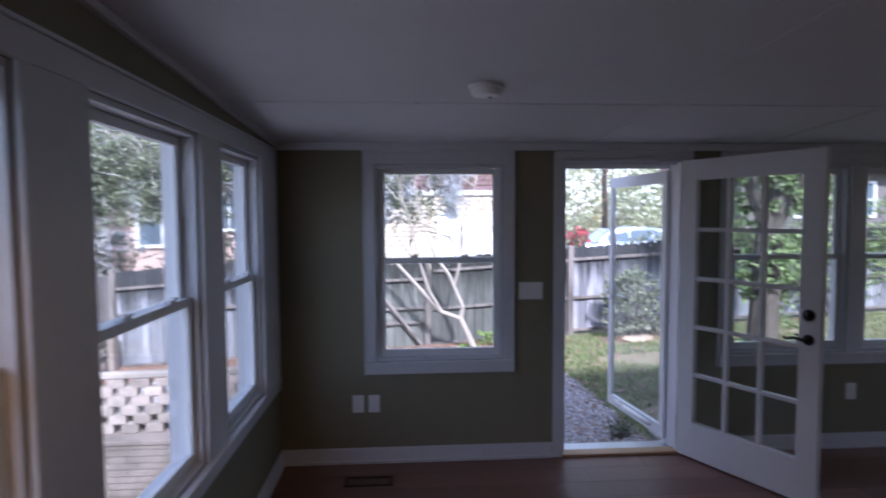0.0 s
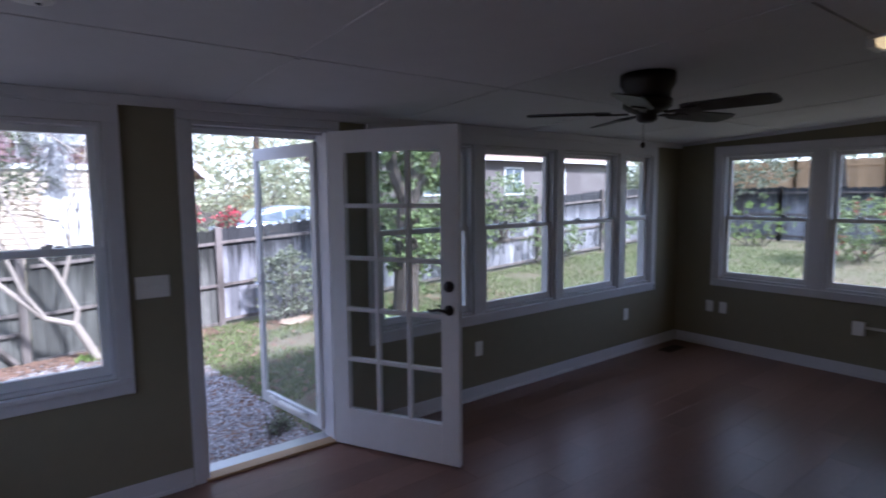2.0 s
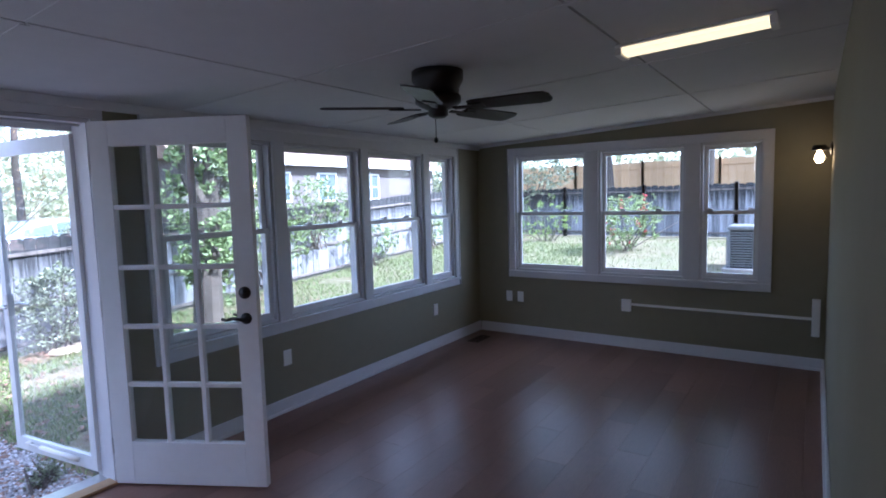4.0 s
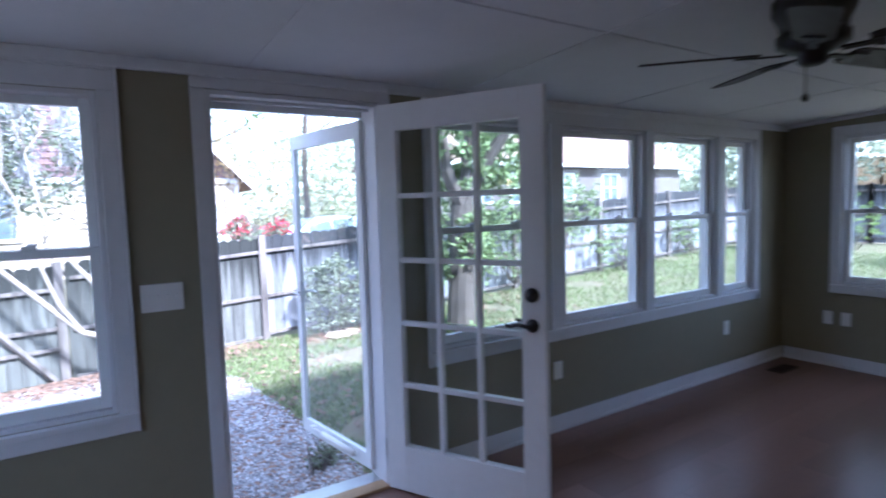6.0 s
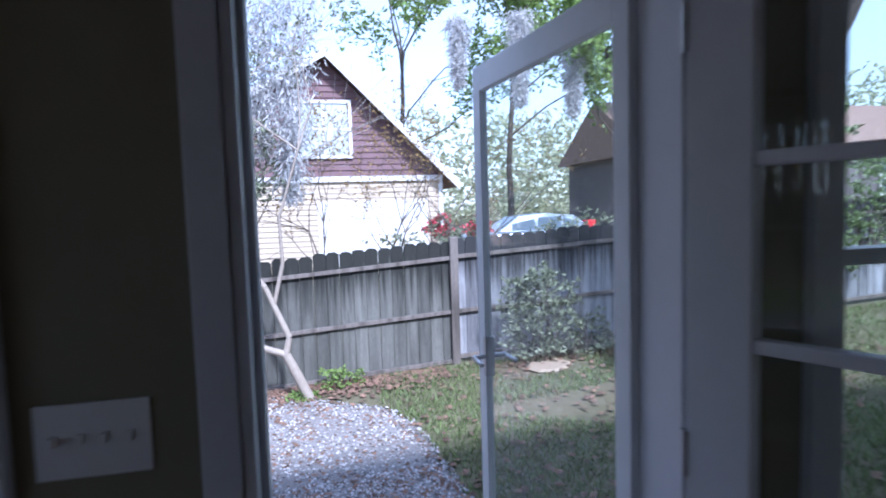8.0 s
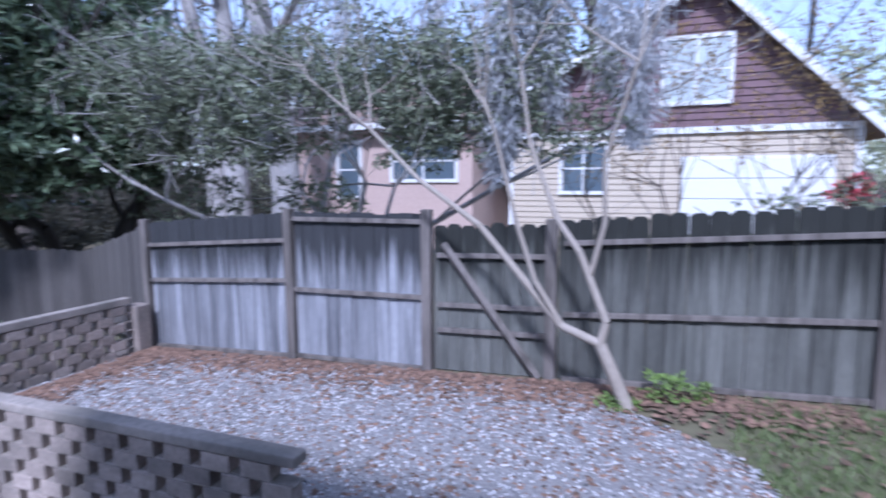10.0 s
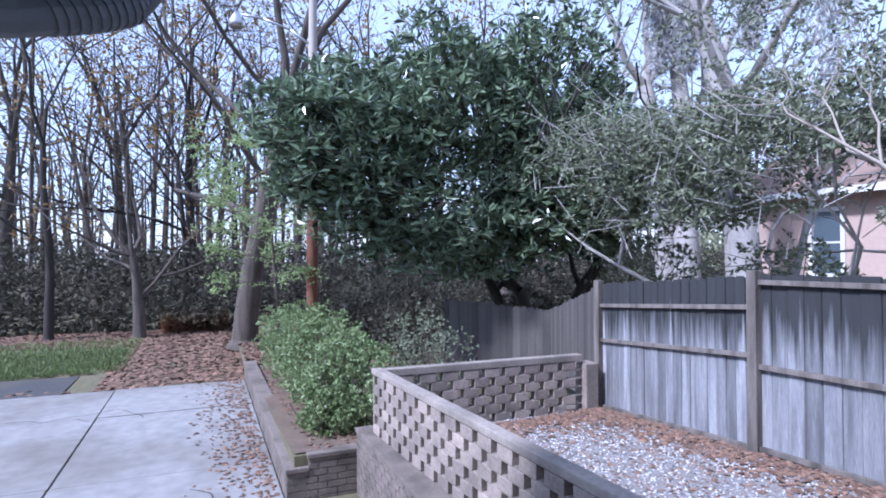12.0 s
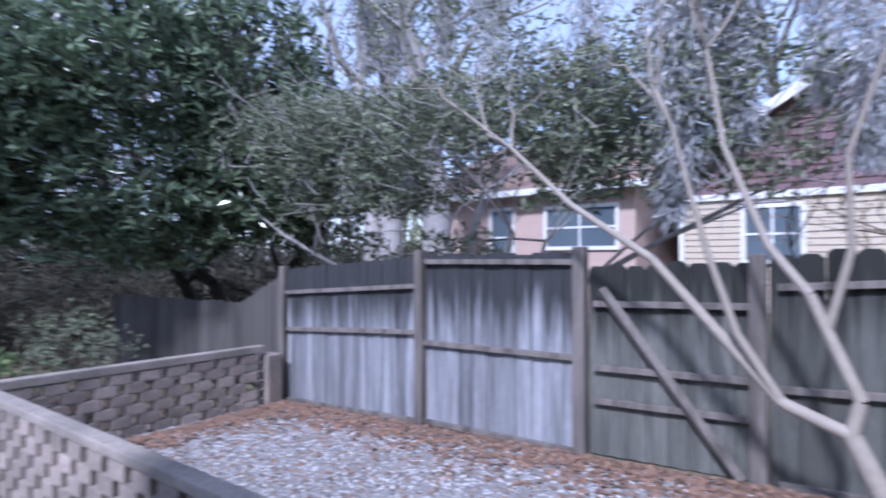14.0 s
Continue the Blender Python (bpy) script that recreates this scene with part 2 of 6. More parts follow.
# outer siding boards
for nm, holes, us, place in (
        ("siding_north", NORTH + [DOORWAY], (X0 - T, X1 + T), lambda u, z, s: (u, Y1 + T + 0.003 + 0.018 * s, z)),
        ("siding_west", WEST, (-3.0, Y1 + T), lambda u, z, s: (X0 - T - 0.003 - 0.018 * s, u, z)),
        ("siding_east", EAST, (-3.0, Y1 + T), lambda u, z, s: (X1 + T + 0.003 + 0.018 * s, u, z))):
    grown = [(a - 0.0, b + 0.0, c, d) for a, b, c, d in holes]
    setting(nm, pierced(us, (-0.9, 2.3), [h if h[2] > 0.1 else (h[0], h[1], -0.02, h[3]) for h in grown], place), M_SIDING, "pale painted board siding of the sunroom", "wall")

# floor base, ceiling panels, roof
bm = bmesh.new()
box(bm, X0 - T, X1 + T, -3.12, Y1 + T, -0.22, -0.018)
floor = setting("floor", bm, M_SUBFLOOR, "reddish brown wood laminate floor", "floor")
bm = bmesh.new()


def slope_slab(bm, x0, x1, y0, y1, dz0, dz1):
    vs = [bm.verts.new((x, y, ceil_z(y) + d)) for d in (dz0, dz1) for x, y in ((x0, y0), (x1, y0), (x1, y1), (x0, y1))]
    for f in ((0, 1, 2, 3), (7, 6, 5, 4), (0, 4, 5, 1), (1, 5, 6, 2), (2, 6, 7, 3), (3, 7, 4, 0)):
        bm.faces.new([vs[k] for k in f])


xs = [X0, 0.155, 1.34, 2.525, 3.71, 4.895, X1]
ys = [-3.0, -0.93, 1.51, 2.955, Y1]
for i in range(len(xs) - 1):
    for j in range(len(ys) - 1):
        slope_slab(bm, xs[i] + 0.004, xs[i + 1] - 0.004, ys[j] + 0.006, ys[j + 1] - 0.006, 0.0, 0.03)
setting("ceiling", bm, M_CEIL, "white painted panel ceiling that slopes down to the windows", "ceiling")
bm = bmesh.new()
slope_slab(bm, X0 - T, X1 + T, -3.1, Y1 + T, 0.032, 0.06)
setting("ceiling_backing", bm, mat("dusty_dark_joist_wood", (0.05, 0.04, 0.033), 0.9, 0.2, 4), "dark boards above the ceiling panels", "ceiling")
bm = bmesh.new()
for x in xs[1:-1]:
    slope_slab(bm, x - 0.016, x + 0.016, -3.0, ys[3] - 0.02, -0.003, 0.004)
    slope_slab(bm, x - 0.016, x + 0.016, ys[3] + 0.02, Y1 - 0.02, -0.003, 0.004)
setting("ceiling_batten", bm, M_CEIL, "thin white cover strips over the ceiling joints", "trim")
bm = bmesh.new()
slope_slab(bm, X0 - 0.55, X1 + 0.55, -7.0, Y1 + 0.5, 0.09, 0.2)
M_ROOF = mat("grey_roof_shingle", (0.12, 0.115, 0.11), 0.9, 0.3, 10, 0.3, 40)
setting("roof", bm, M_ROOF, "low grey shingle roof of the sunroom", "roof")

# crown strip and baseboards
bm = bmesh.new()
box(bm, X0, X1, Y1 - 0.035, Y1 - 0.001, 2.095, 2.146, 0.006)
for x in (X0 + 0.001, X1 - 0.023):
    vs = [bm.verts.new((x + dx, y, ceil_z(y) - dz)) for y in (Y0, Y1 - 0.036) for dx, dz in ((0, 0.001), (0.022, 0.001), (0.022, 0.03), (0, 0.03))]
    for f in ((0, 1, 5, 4), (1, 2, 6, 5), (2, 3, 7, 6), (3, 0, 4, 7), (0, 3, 2, 1), (4, 5, 6, 7)):
        bm.faces.new([vs[k] for k in f])
setting("trim_ceiling", bm, M_TRIM, "thin painted trim where wall meets ceiling", "trim")


def base_run(bm, a, b, n):
    """A baseboard from a to b on the floor, standing out by n."""
    for depth, lo, hi in ((0.014, 0.021, 0.105), (0.026, 0.001, 0.021)):
        px, qx = sorted((a[0], b[0] + n[0] * depth))
        py, qy = sorted((a[1], b[1] + n[1] * depth))
        box(bm, px, qx, py, qy, lo, hi)
    edges = [e for e in bm.edges if e.verts[0].co.z > 0.1 and e.verts[1].co.z > 0.1]
    bmesh.ops.bevel(bm, geom=edges, offset=0.005, segments=2, affect="EDGES")


for nm, a, b, n in (("north", (X0, Y1 - 0.001), (1.085, Y1 - 0.001), (0, -1)), ("north_long", (2.05, Y1 - 0.001), (X1, Y1 - 0.001), (0, -1)), ("east", (X1 - 0.001, Y0), (X1 - 0.001, Y1 - 0.03), (-1, 0)), ("west", (X0 + 0.001, Y0), (X0 + 0.001, Y1 - 0.03), (1, 0)), ("south", (1.42, Y0 + 0.001), (X1 - 0.03, Y0 + 0.001), (0, 1))):
    bm = bmesh.new()
    base_run(bm, a, b, n)
    setting("baseboard_" + nm, bm, M_TRIM, "white painted baseboard", "baseboard")


# ---- windows ----
def window(number, frame_of, u0, u1, z0, z1, label, meet=None):
    """A double-hung window in an opening; frame_of(u, d, z) gives the place d metres outwards from the inner wall face."""
    w = thing("window_%d" % number, label, "window", "sunroom windows", "structure")
    meet = meet or (z0 + z1) / 2 + 0.0

    def slab(bm, a, b, c, d, e, f, bev=0.003):
        p, q = Vector(frame_of(a, c, e)), Vector(frame_of(b, d, f))
        box(bm, min(p.x, q.x), max(p.x, q.x), min(p.y, q.y), max(p.y, q.y), min(p.z, q.z), max(p.z, q.z), bev)
    bm = bmesh.new()
    e = 0.001
    for a, b, c, d in ((u0 + e, u0 + 0.02, z0 + e, z1 - e), (u1 - 0.02, u1 - e, z0 + e, z1 - e), (u0 + 0.02, u1 - 0.02, z1 - 0.022, z1 - e), (u0 + 0.02, u1 - 0.02, z0 + e, z0 + 0.022)):
        slab(bm, a, b, 0.002, 0.135, c, d, 0.002)
    part("window_frame", bm, M_TRIM, w)
    for nm, lo, hi, d0 in (("upper_sash", meet - 0.018, z1 - 0.024, 0.060), ("lower_sash", z0 + 0.024, meet + 0.018, 0.028)):
        bm = bmesh.new()
        s = 0.038
        foot = 0.05 if nm == "lower_sash" else 0.036
        head = 0.036
        a, b = u0 + 0.021, u1 - 0.021
        slab(bm, a, a + s, d0, d0 + 0.03, lo, hi, 0.004)
        slab(bm, b - s, b, d0, d0 + 0.03, lo, hi, 0.004)
        slab(bm, a + s, b - s, d0, d0 + 0.03, lo, lo + foot, 0.004)
        slab(bm, a + s, b - s, d0, d0 + 0.03, hi - head, hi, 0.004)
        sash = part(nm, bm, M_VINYL, w)
        bm = bmesh.new()
        slab(bm, a + s - 0.004, b - s + 0.004, d0 + 0.013, d0 + 0.017, lo + foot - 0.004, hi - head + 0.004, 0)
        g = part("pane", bm, M_GLASS, sash)
        g.visible_shadow = False
        if nm == "lower_sash":
            bm = bmesh.new()
            m = (a + b) / 2
            for k in (-0.17, 0.17):
                slab(bm, m + k - 0.025, m + k + 0.025, d0 - 0.012, d0 + 0.02, hi + 0.001, hi + 0.016, 0.003)
                slab(bm, m + k - 0.006, m + k + 0.03, d0 - 0.018, d0 + 0.004, hi + 0.016, hi + 0.024, 0.003)
            part("sash_lock", bm, M_VINYL, sash)
    return w


def casing(name, place, u0, u1, z0, z1, openings, label):
    """Flat trim boards round a group of openings, with a projecting stool below."""
    w = thing(name, label, "trim", kind="structure")

    def slab(nm, a, b, c, d, proud, bev=0.004):
        p, q = Vector(place(a, -proud, c)), Vector(place(b, -0.001, d))
        bm = bmesh.new()
        box(bm, min(p.x, q.x), max(p.x, q.x), min(p.y, q.y), max(p.y, q.y), c, d, bev)
        part(nm, bm, M_TRIM, w)
    lo, hi = min(o[2] for o in openings), max(o[3] for o in openings)
    edges = sorted(openings)
    slab("head_casing", u0, u1, hi, z1, 0.018)
    slab("stool", u0 - 0.01, u1 + 0.01, lo - 0.028, lo, 0.034)
    slab("apron", u0, u1, z0, lo - 0.028, 0.017)
    cuts = [u0] + [v for o in edges for v in (o[0], o[1])] + [u1]
    for k in range(0, len(cuts), 2):
        slab("side_casing", cuts[k], cuts[k + 1], lo, hi, 0.02)
    # outer back-band along the sides and the top
    slab("back_band", u0 - 0.012, u0, z0, z1 + 0.012, 0.028)
    slab("back_band", u1, u1 + 0.012, z0, z1 + 0.012, 0.028)
    slab("back_band", u0, u1, z1, z1 + 0.012, 0.028)
    return w


place_n, place_e, place_w = (lambda u, d, z: (u, Y1 + d, z)), (lambda u, d, z: (X1 + d, u, z)), (lambda u, d, z: (X0 - d, u, z))
casing("window_trim_north", place_n, -0.175, 0.81, 0.605, 2.085, NORTH[:1], "white painted trim round a single window")
casing("window_trim_north_row", place_n, 2.26, 5.69, 0.605, 2.085, NORTH[1:], "white painted trim round a row of four windows")
casing("window_trim_east", place_e, 1.04, 3.59, 0.655, 2.075, EAST, "white painted trim round a triple window")
casing("window_trim_west", place_w, 0.67, 3.90, 0.535, 2.085, WEST, "white painted trim round a row of windows")
number = 0
for plc, group in ((place_n, NORTH), (place_e, EAST), (place_w, WEST)):
    for u0, u1, z0, z1 in group:
        number += 1
        window(number, plc, u0, u1, z0, z1, "white vinyl double-hung window with two clear panes", 1.365 if plc is not place_w else 1.32)

# ---- doorway, french door, storm door ----
frame_ob = thing("door_frame", "white painted door frame with an oak threshold", "door frame", kind="structure")
for nm, b in (("jamb", (1.151, 1.172, Y1 - 0.01, Y1 + T + 0.03, 0.0, 2.044)), ("jamb", (1.963, 1.984, Y1 - 0.01, Y1 + T + 0.03, 0.0, 2.044)), ("head_jamb", (1.172, 1.963, Y1 - 0.01, Y1 + T + 0.03, 2.022, 2.044)),
              ("side_casing", (1.09, 1.15, Y1 - 0.02, Y1 - 0.001, 0.0, 2.045)), ("side_casing", (1.985, 2.05, Y1 - 0.02, Y1 - 0.001, 0.0, 2.045)), ("head_casing", (1.09, 2.05, Y1 - 0.02, Y1 - 0.001, 2.046, 2.095)),
              ("stop", (1.172, 1.184, Y1 + 0.05, Y1 + 0.065, 0.02, 2.02)), ("head_stop", (1.184, 1.963, Y1 + 0.05, Y1 + 0.065, 2.008, 2.022))):
    bm = bmesh.new()
    box(bm, *b, 0.003)
    part(nm, bm, M_TRIM, frame_ob)
bm = bmesh.new()
box(bm, 1.152, 1.983, Y1 - 0.03, Y1 + 0.06, 0.001, 0.02, 0.006)
part("threshold", bm, M_WOODSILL, frame_ob, "worn oak threshold board")
bm = bmesh.new()
box(bm, 1.152, 1.983, Y1 + 0.061, Y1 + T + 0.06, -0.02, 0.012, 0.004)
part("outer_sill", bm, M_METAL, frame_ob, "grey aluminium sill")


def glazed_leaf(name, width, height, thick, stile, top, bottom, cols, rows, bar, material, glass, label):
    """A door leaf that hangs at its origin and runs along +x, its faces at y 0 and thick."""
    d = thing(name, label, "door", kind="structure")
    for nm, b in (("hinge_stile", (0, stile, 0, thick, 0, height)), ("lock_stile", (width - stile, width, 0, thick, 0, height)), ("top_rail", (stile, width - stile, 0, thick, height - top, height)), ("bottom_rail", (stile, width - stile, 0, thick, 0, bottom))):
        bm = bmesh.new()
        box(bm, *b, 0.003)
        part(nm, bm, material, d)
    gw, gh = (width - 2 * stile) / cols, (height - top - bottom) / rows
    for k in range(1, cols):
        x = stile + k * gw
        bm = bmesh.new()
        box(bm, x - bar / 2, x + bar / 2, 0.004, thick - 0.004, bottom, height - top, 0.005)
        part("muntin", bm, material, d)
    for k in range(1, rows):
        z = bottom + k * gh
        for i in range(cols):
            bm = bmesh.new()
            box(bm, stile + i * gw + (bar / 2 if i else 0), stile + (i + 1) * gw - (bar / 2 if i < cols - 1 else 0), 0.005, thick - 0.005, z - bar / 2, z + bar / 2, 0.005)
            part("muntin", bm, material, d)
    for i in range(cols):
        for j in range(rows):
            bm = bmesh.new()
            box(bm, stile + i * gw + 0.002, stile + (i + 1) * gw - 0.002, thick / 2 - 0.002, thick / 2 + 0.002, bottom + j * gh + 0.002, bottom + (j + 1) * gh - 0.002)
            g = part("pane", bm, glass, d)
            g.visible_shadow = False
    return d


door = glazed_leaf("door_1", 0.89, 2.015, 0.044, 0.115, 0.135, 0.245, 3, 5, 0.026, M_DOOR, M_DOORGLASS, "white open french door with fifteen glass panes")
door.matrix_world = pose(1.962, 3.975, 0.012, 0, 0, math.degrees(math.atan2(-0.775, 0.405)))
# lever and deadbolt on both faces
for side, y in ((-1, 0.0), (1, 0.044)):
    bm = bmesh.new()
    lathe(bm, [(0.031, 0.0), (0.031, 0.006 * side), (0.027, 0.012 * side), (0.012, 0.014 * side), (0.012, 0.045 * side)], (0.828, y, 0.945), 20, "Y")
    for a, b, r in (((0.828, y + 0.042 * side, 0.945), (0.775, y + 0.048 * side, 0.955), 0.010), ((0.775, y + 0.048 * side, 0.955), (0.735, y + 0.046 * side, 0.944), 0.009), ((0.735, y + 0.046 * side, 0.944), (0.712, y + 0.046 * side, 0.950), 0.008)):
        tube(bm, a, b, r, r * 0.9, 10)
    part("door_handle", bm, M_BLACK, door, "black curved lever handle", smooth=True)
    bm = bmesh.new()
    lathe(bm, [(0.033, 0.0), (0.033, 0.008 * side), (0.028, 0.018 * side), (0.014, 0.020 * side), (0.012, 0.03 * side)], (0.828, y, 1.085), 20, "Y")
    part("deadbolt", bm, M_BLACK, door, "round black deadbolt", smooth=True)
for z in (0.22, 1.0, 1.8):
    bm = bmesh.new()
    tube(bm, (-0.004, 0.0, z - 0.045), (-0.004, 0.0, z + 0.045), 0.007, sides=8)
    part("hinge", bm, M_METAL, door)

storm = glazed_leaf("door_2", 0.83, 1.93, 0.028, 0.055, 0.085, 0.085, 1, 1, 0.0, M_STORM, M_DOORGLASS, "white aluminium storm door standing open outwards, full glass")
storm.matrix_world = pose(1.968, Y1 + T + 0.02, 0.045, 0, 0, 97.5)
bm = bmesh.new()
for s, y in ((-1, 0.0), (1, 0.028)):
    tube(bm, (0.775, y, 0.93), (0.775, y + 0.045 * s, 0.93), 0.008, sides=8)
    tube(bm, (0.775, y + 0.045 * s, 0.93), (0.69, y + 0.05 * s, 0.925), 0.009, 0.007, 8)
box(bm, 0.765, 0.785, -0.004, 0.032, 0.86, 1.0, 0.003)
part("latch", bm, M_METAL, storm, "brushed metal storm door latch", smooth=True)
bm = bmesh.new()
tube(bm, (0.14, 0.055, 0.06), (0.52, 0.05, 0.06), 0.016, sides=14)
tube(bm, (0.52, 0.05, 0.06), (0.66, 0.045, 0.06), 0.006, sides=8)
box(bm, 0.64, 0.68, 0.028, 0.055, 0.05, 0.07, 0.003)
part("closer", bm, M_PLASTIC, storm, "white tube door closer", smooth=True)
bm = bmesh.new()
tube(bm, (0.10, -0.03, 1.89), (0.34, -0.03, 1.89), 0.011, sides=10)
box(bm, 0.33, 0.36, -0.04, 0.0, 1.88, 1.9, 0.002)
part("top_closer", bm, M_METAL, storm, smooth=True)
# weather frame of the storm door
sf = thing("storm_door_frame", "white aluminium frame of the storm door", "door frame", kind="structure")
for nm, b in (("side_rail", (1.151, 1.176, Y1 + T + 0.031, Y1 + T + 0.06, 0.013, 2.04)), ("side_rail", (1.962, 1.984, Y1 + T + 0.031, Y1 + T + 0.06, 0.013, 2.04)), ("head_rail", (1.176, 1.962, Y1 + T + 0.031, Y1 + T + 0.06, 1.99, 2.04))):
    bm = bmesh.new()
    box(bm, *b, 0.003)
    part(nm, bm, M_STORM, sf)


# ---- fittings ----
def wall_plate(name, centre, n, w, h, label, slots):
    """A cover plate on a wall with the outward normal n (into the room)."""
    e = thing(name, label, name.replace("_", " "), at=Matrix.Translation(centre) @ Vector(n).to_track_quat("-Y", "Z").to_matrix().to_4x4())
    bm = bmesh.new()
    box(bm, -w / 2, w / 2, -0.007, -0.001, -h / 2, h / 2, 0.003)
    part("cover_plate", bm, M_PLASTIC, e)
    for x, z, a, b, kind in slots:
        bm = bmesh.new()
        if kind == "toggle":
            box(bm, x - 0.004, x + 0.004, -0.02, -0.007, z - 0.004, z + 0.012, 0.001)
        else:
            box(bm, x - a / 2, x + a / 2, -0.009, -0.0072, z - b / 2, z + b / 2, 0.0008)
        part("toggle" if kind == "toggle" else "socket", bm, M_PLASTIC if kind in ("toggle", "face") else M_SLOT, e)
    return e


SOCKET = [(0, 0.02, 0.033, 0.028, "face"), (0, -0.02, 0.033, 0.028, "face")]
wall_plate("light_switch", (0.935, Y1, 1.155), (0, -1, 0), 0.165, 0.118, "white four-gang light switch plate on a green wall", [(-0.055, 0, 0, 0, "toggle"), (-0.018, 0, 0, 0, "toggle"), (0.018, 0, 0, 0, "toggle"), (0.055, 0, 0, 0, "toggle")])
for x in (-0.235, -0.13, 3.245, 5.225):
    wall_plate("wall_outlet", (x, Y1, 0.405), (0, -1, 0), 0.075, 0.118, "white double wall outlet", SOCKET)
for y in (3.61, 3.47):
    wall_plate("wall_outlet", (X1, y, 0.43), (-1, 0, 0), 0.075, 0.118, "white double wall outlet", SOCKET)
race = thing("cable_raceway", "white surface cable channel with outlet box along the wall", "raceway")
bm = bmesh.new()
box(bm, X1 - 0.045, X1 - 0.001, 2.24, 2.33, 0.375, 0.495, 0.004)
part("outlet_box", bm, M_PLASTIC, race)
bm = bmesh.new()
box(bm, X1 - 0.02, X1 - 0.001, 0.72, 2.24, 0.435, 0.458, 0.003)
part("channel", bm, M_PLASTIC, race)
bm = bmesh.new()
box(bm, X1 - 0.045, X1 - 0.001, 0.66, 0.72, 0.30, 0.62, 0.004)
part("end_box", bm, M_PLASTIC, race)


def register(x, y, w, d):
    r = thing("floor_register", "dark brown metal floor vent set in the floor", "floor vent", at=Matrix.Translation((x, y, 0)))
    bm = bmesh.new()
    for b in ((-w / 2, w / 2, -d / 2, -d / 2 + 0.02), (-w / 2, w / 2, d / 2 - 0.02, d / 2), (-w / 2, -w / 2 + 0.02, -d / 2 + 0.02, d / 2 - 0.02), (w / 2 - 0.02, w / 2, -d / 2 + 0.02, d / 2 - 0.02)):
        box(bm, *b, 0.001, 0.007, 0.0015)
    part("frame", bm, M_VENT, r)
    for k in range(11):
        x = -w / 2 + 0.03 + k * (w - 0.06) / 10
        bm = bmesh.new()
        box(bm, x - 0.004, x + 0.004, -d / 2 + 0.02, d / 2 - 0.02, 0.001, 0.005)
        part("slat", bm, M_VENT, r)


register(-0.15, 3.72, 0.30, 0.13)
register(5.74, 3.78, 0.30, 0.13)

# smoke detector
sd = thing("smoke_detector", "round white plastic smoke detector under the ceiling", "smoke detector", at=Matrix.Translation((0.44, 2.66, ceil_z(2.66))))
bm = bmesh.new()
lathe(bm, [(0.075, -0.001), (0.075, -0.014), (0.068, -0.016)], sides=36)
part("base", bm, M_PLASTIC, sd, smooth=False)
bm = bmesh.new()
lathe(bm, [(0.062, -0.016), (0.064, -0.03), (0.055, -0.043), (0.03, -0.047)], sides=36)
part("cover", bm, M_PLASTIC, sd)
bm = bmesh.new()
lathe(bm, [(0.008, -0.047), (0.007, -0.05)], (0.02, 0.01, 0), 12)
part("test_button", bm, M_SLOT, sd)

# ceiling fan
FX, FY = 2.95, 2.375
FZ = ceil_z(FY)
fan = thing("ceiling_fan", "black five-blade ceiling fan close under the ceiling", "ceiling fan", at=Matrix.Translation((FX, FY, FZ)) @ Matrix.Diagonal((1.07, 1.07, 1.0, 1.0)))
bm = bmesh.new()
lathe(bm, [(0.125, -0.002), (0.125, -0.05), (0.105, -0.09), (0.102, -0.12)], sides=36)
part("canopy", bm, M_FAN, fan, smooth=True)
bm = bmesh.new()
lathe(bm, [(0.10, -0.12), (0.112, -0.13), (0.112, -0.165), (0.085, -0.185), (0.05, -0.20), (0.048, -0.228), (0.03, -0.24)], sides=36)
part("motor_housing", bm, M_FAN, fan, smooth=True)
for k in range(5):
    a = radians(-84 + 72 * k)
    turn = Matrix.Rotation(a, 4, "Z") @ Matrix.Translation((0, 0, -0.19)) @ Matrix.Rotation(radians(-12), 4, "X")
    bm = bmesh.new()
    outline = [(0.17, -0.045), (0.20, -0.058), (0.50, -0.066), (0.545, -0.058), (0.562, -0.03), (0.562, 0.03), (0.545, 0.058), (0.50, 0.066), (0.20, 0.058), (0.17, 0.045)]
    top, bot = [bm.verts.new((x, y, 0.004)) for x, y in outline], [bm.verts.new((x, y, -0.003)) for x, y in outline]
    bm.faces.new(top)
    bm.faces.new(bot[::-1])
    for i in range(len(outline)):
        j = (i + 1) % len(outline)
        bm.faces.new((top[i], bot[i], bot[j], top[j]))
    bmesh.ops.transform(bm, matrix=turn, verts=bm.verts)
    blade = part("blade", bm, M_FANWOOD, fan)
    bm = bmesh.new()
    box(bm, 0.085, 0.20, -0.014, 0.014, -0.012, -0.004, 0.002)
    box(bm, 0.17, 0.24, -0.032, 0.032, -0.011, -0.0035, 0.003)
    bmesh.ops.transform(bm, matrix=turn, verts=bm.verts)
    part("blade_arm", bm, M_FAN, blade)
bm = bmesh.new()
tube(bm, (0.02, 0.03, -0.235), (0.02, 0.03, -0.335), 0.002, sides=6)
lathe(bm, [(0.004, -0.365), (0.011, -0.355), (0.009, -0.34), (0.003, -0.334)], (0.02, 0.03, 0), 12)
part("pull_chain", bm, M_FAN, fan)

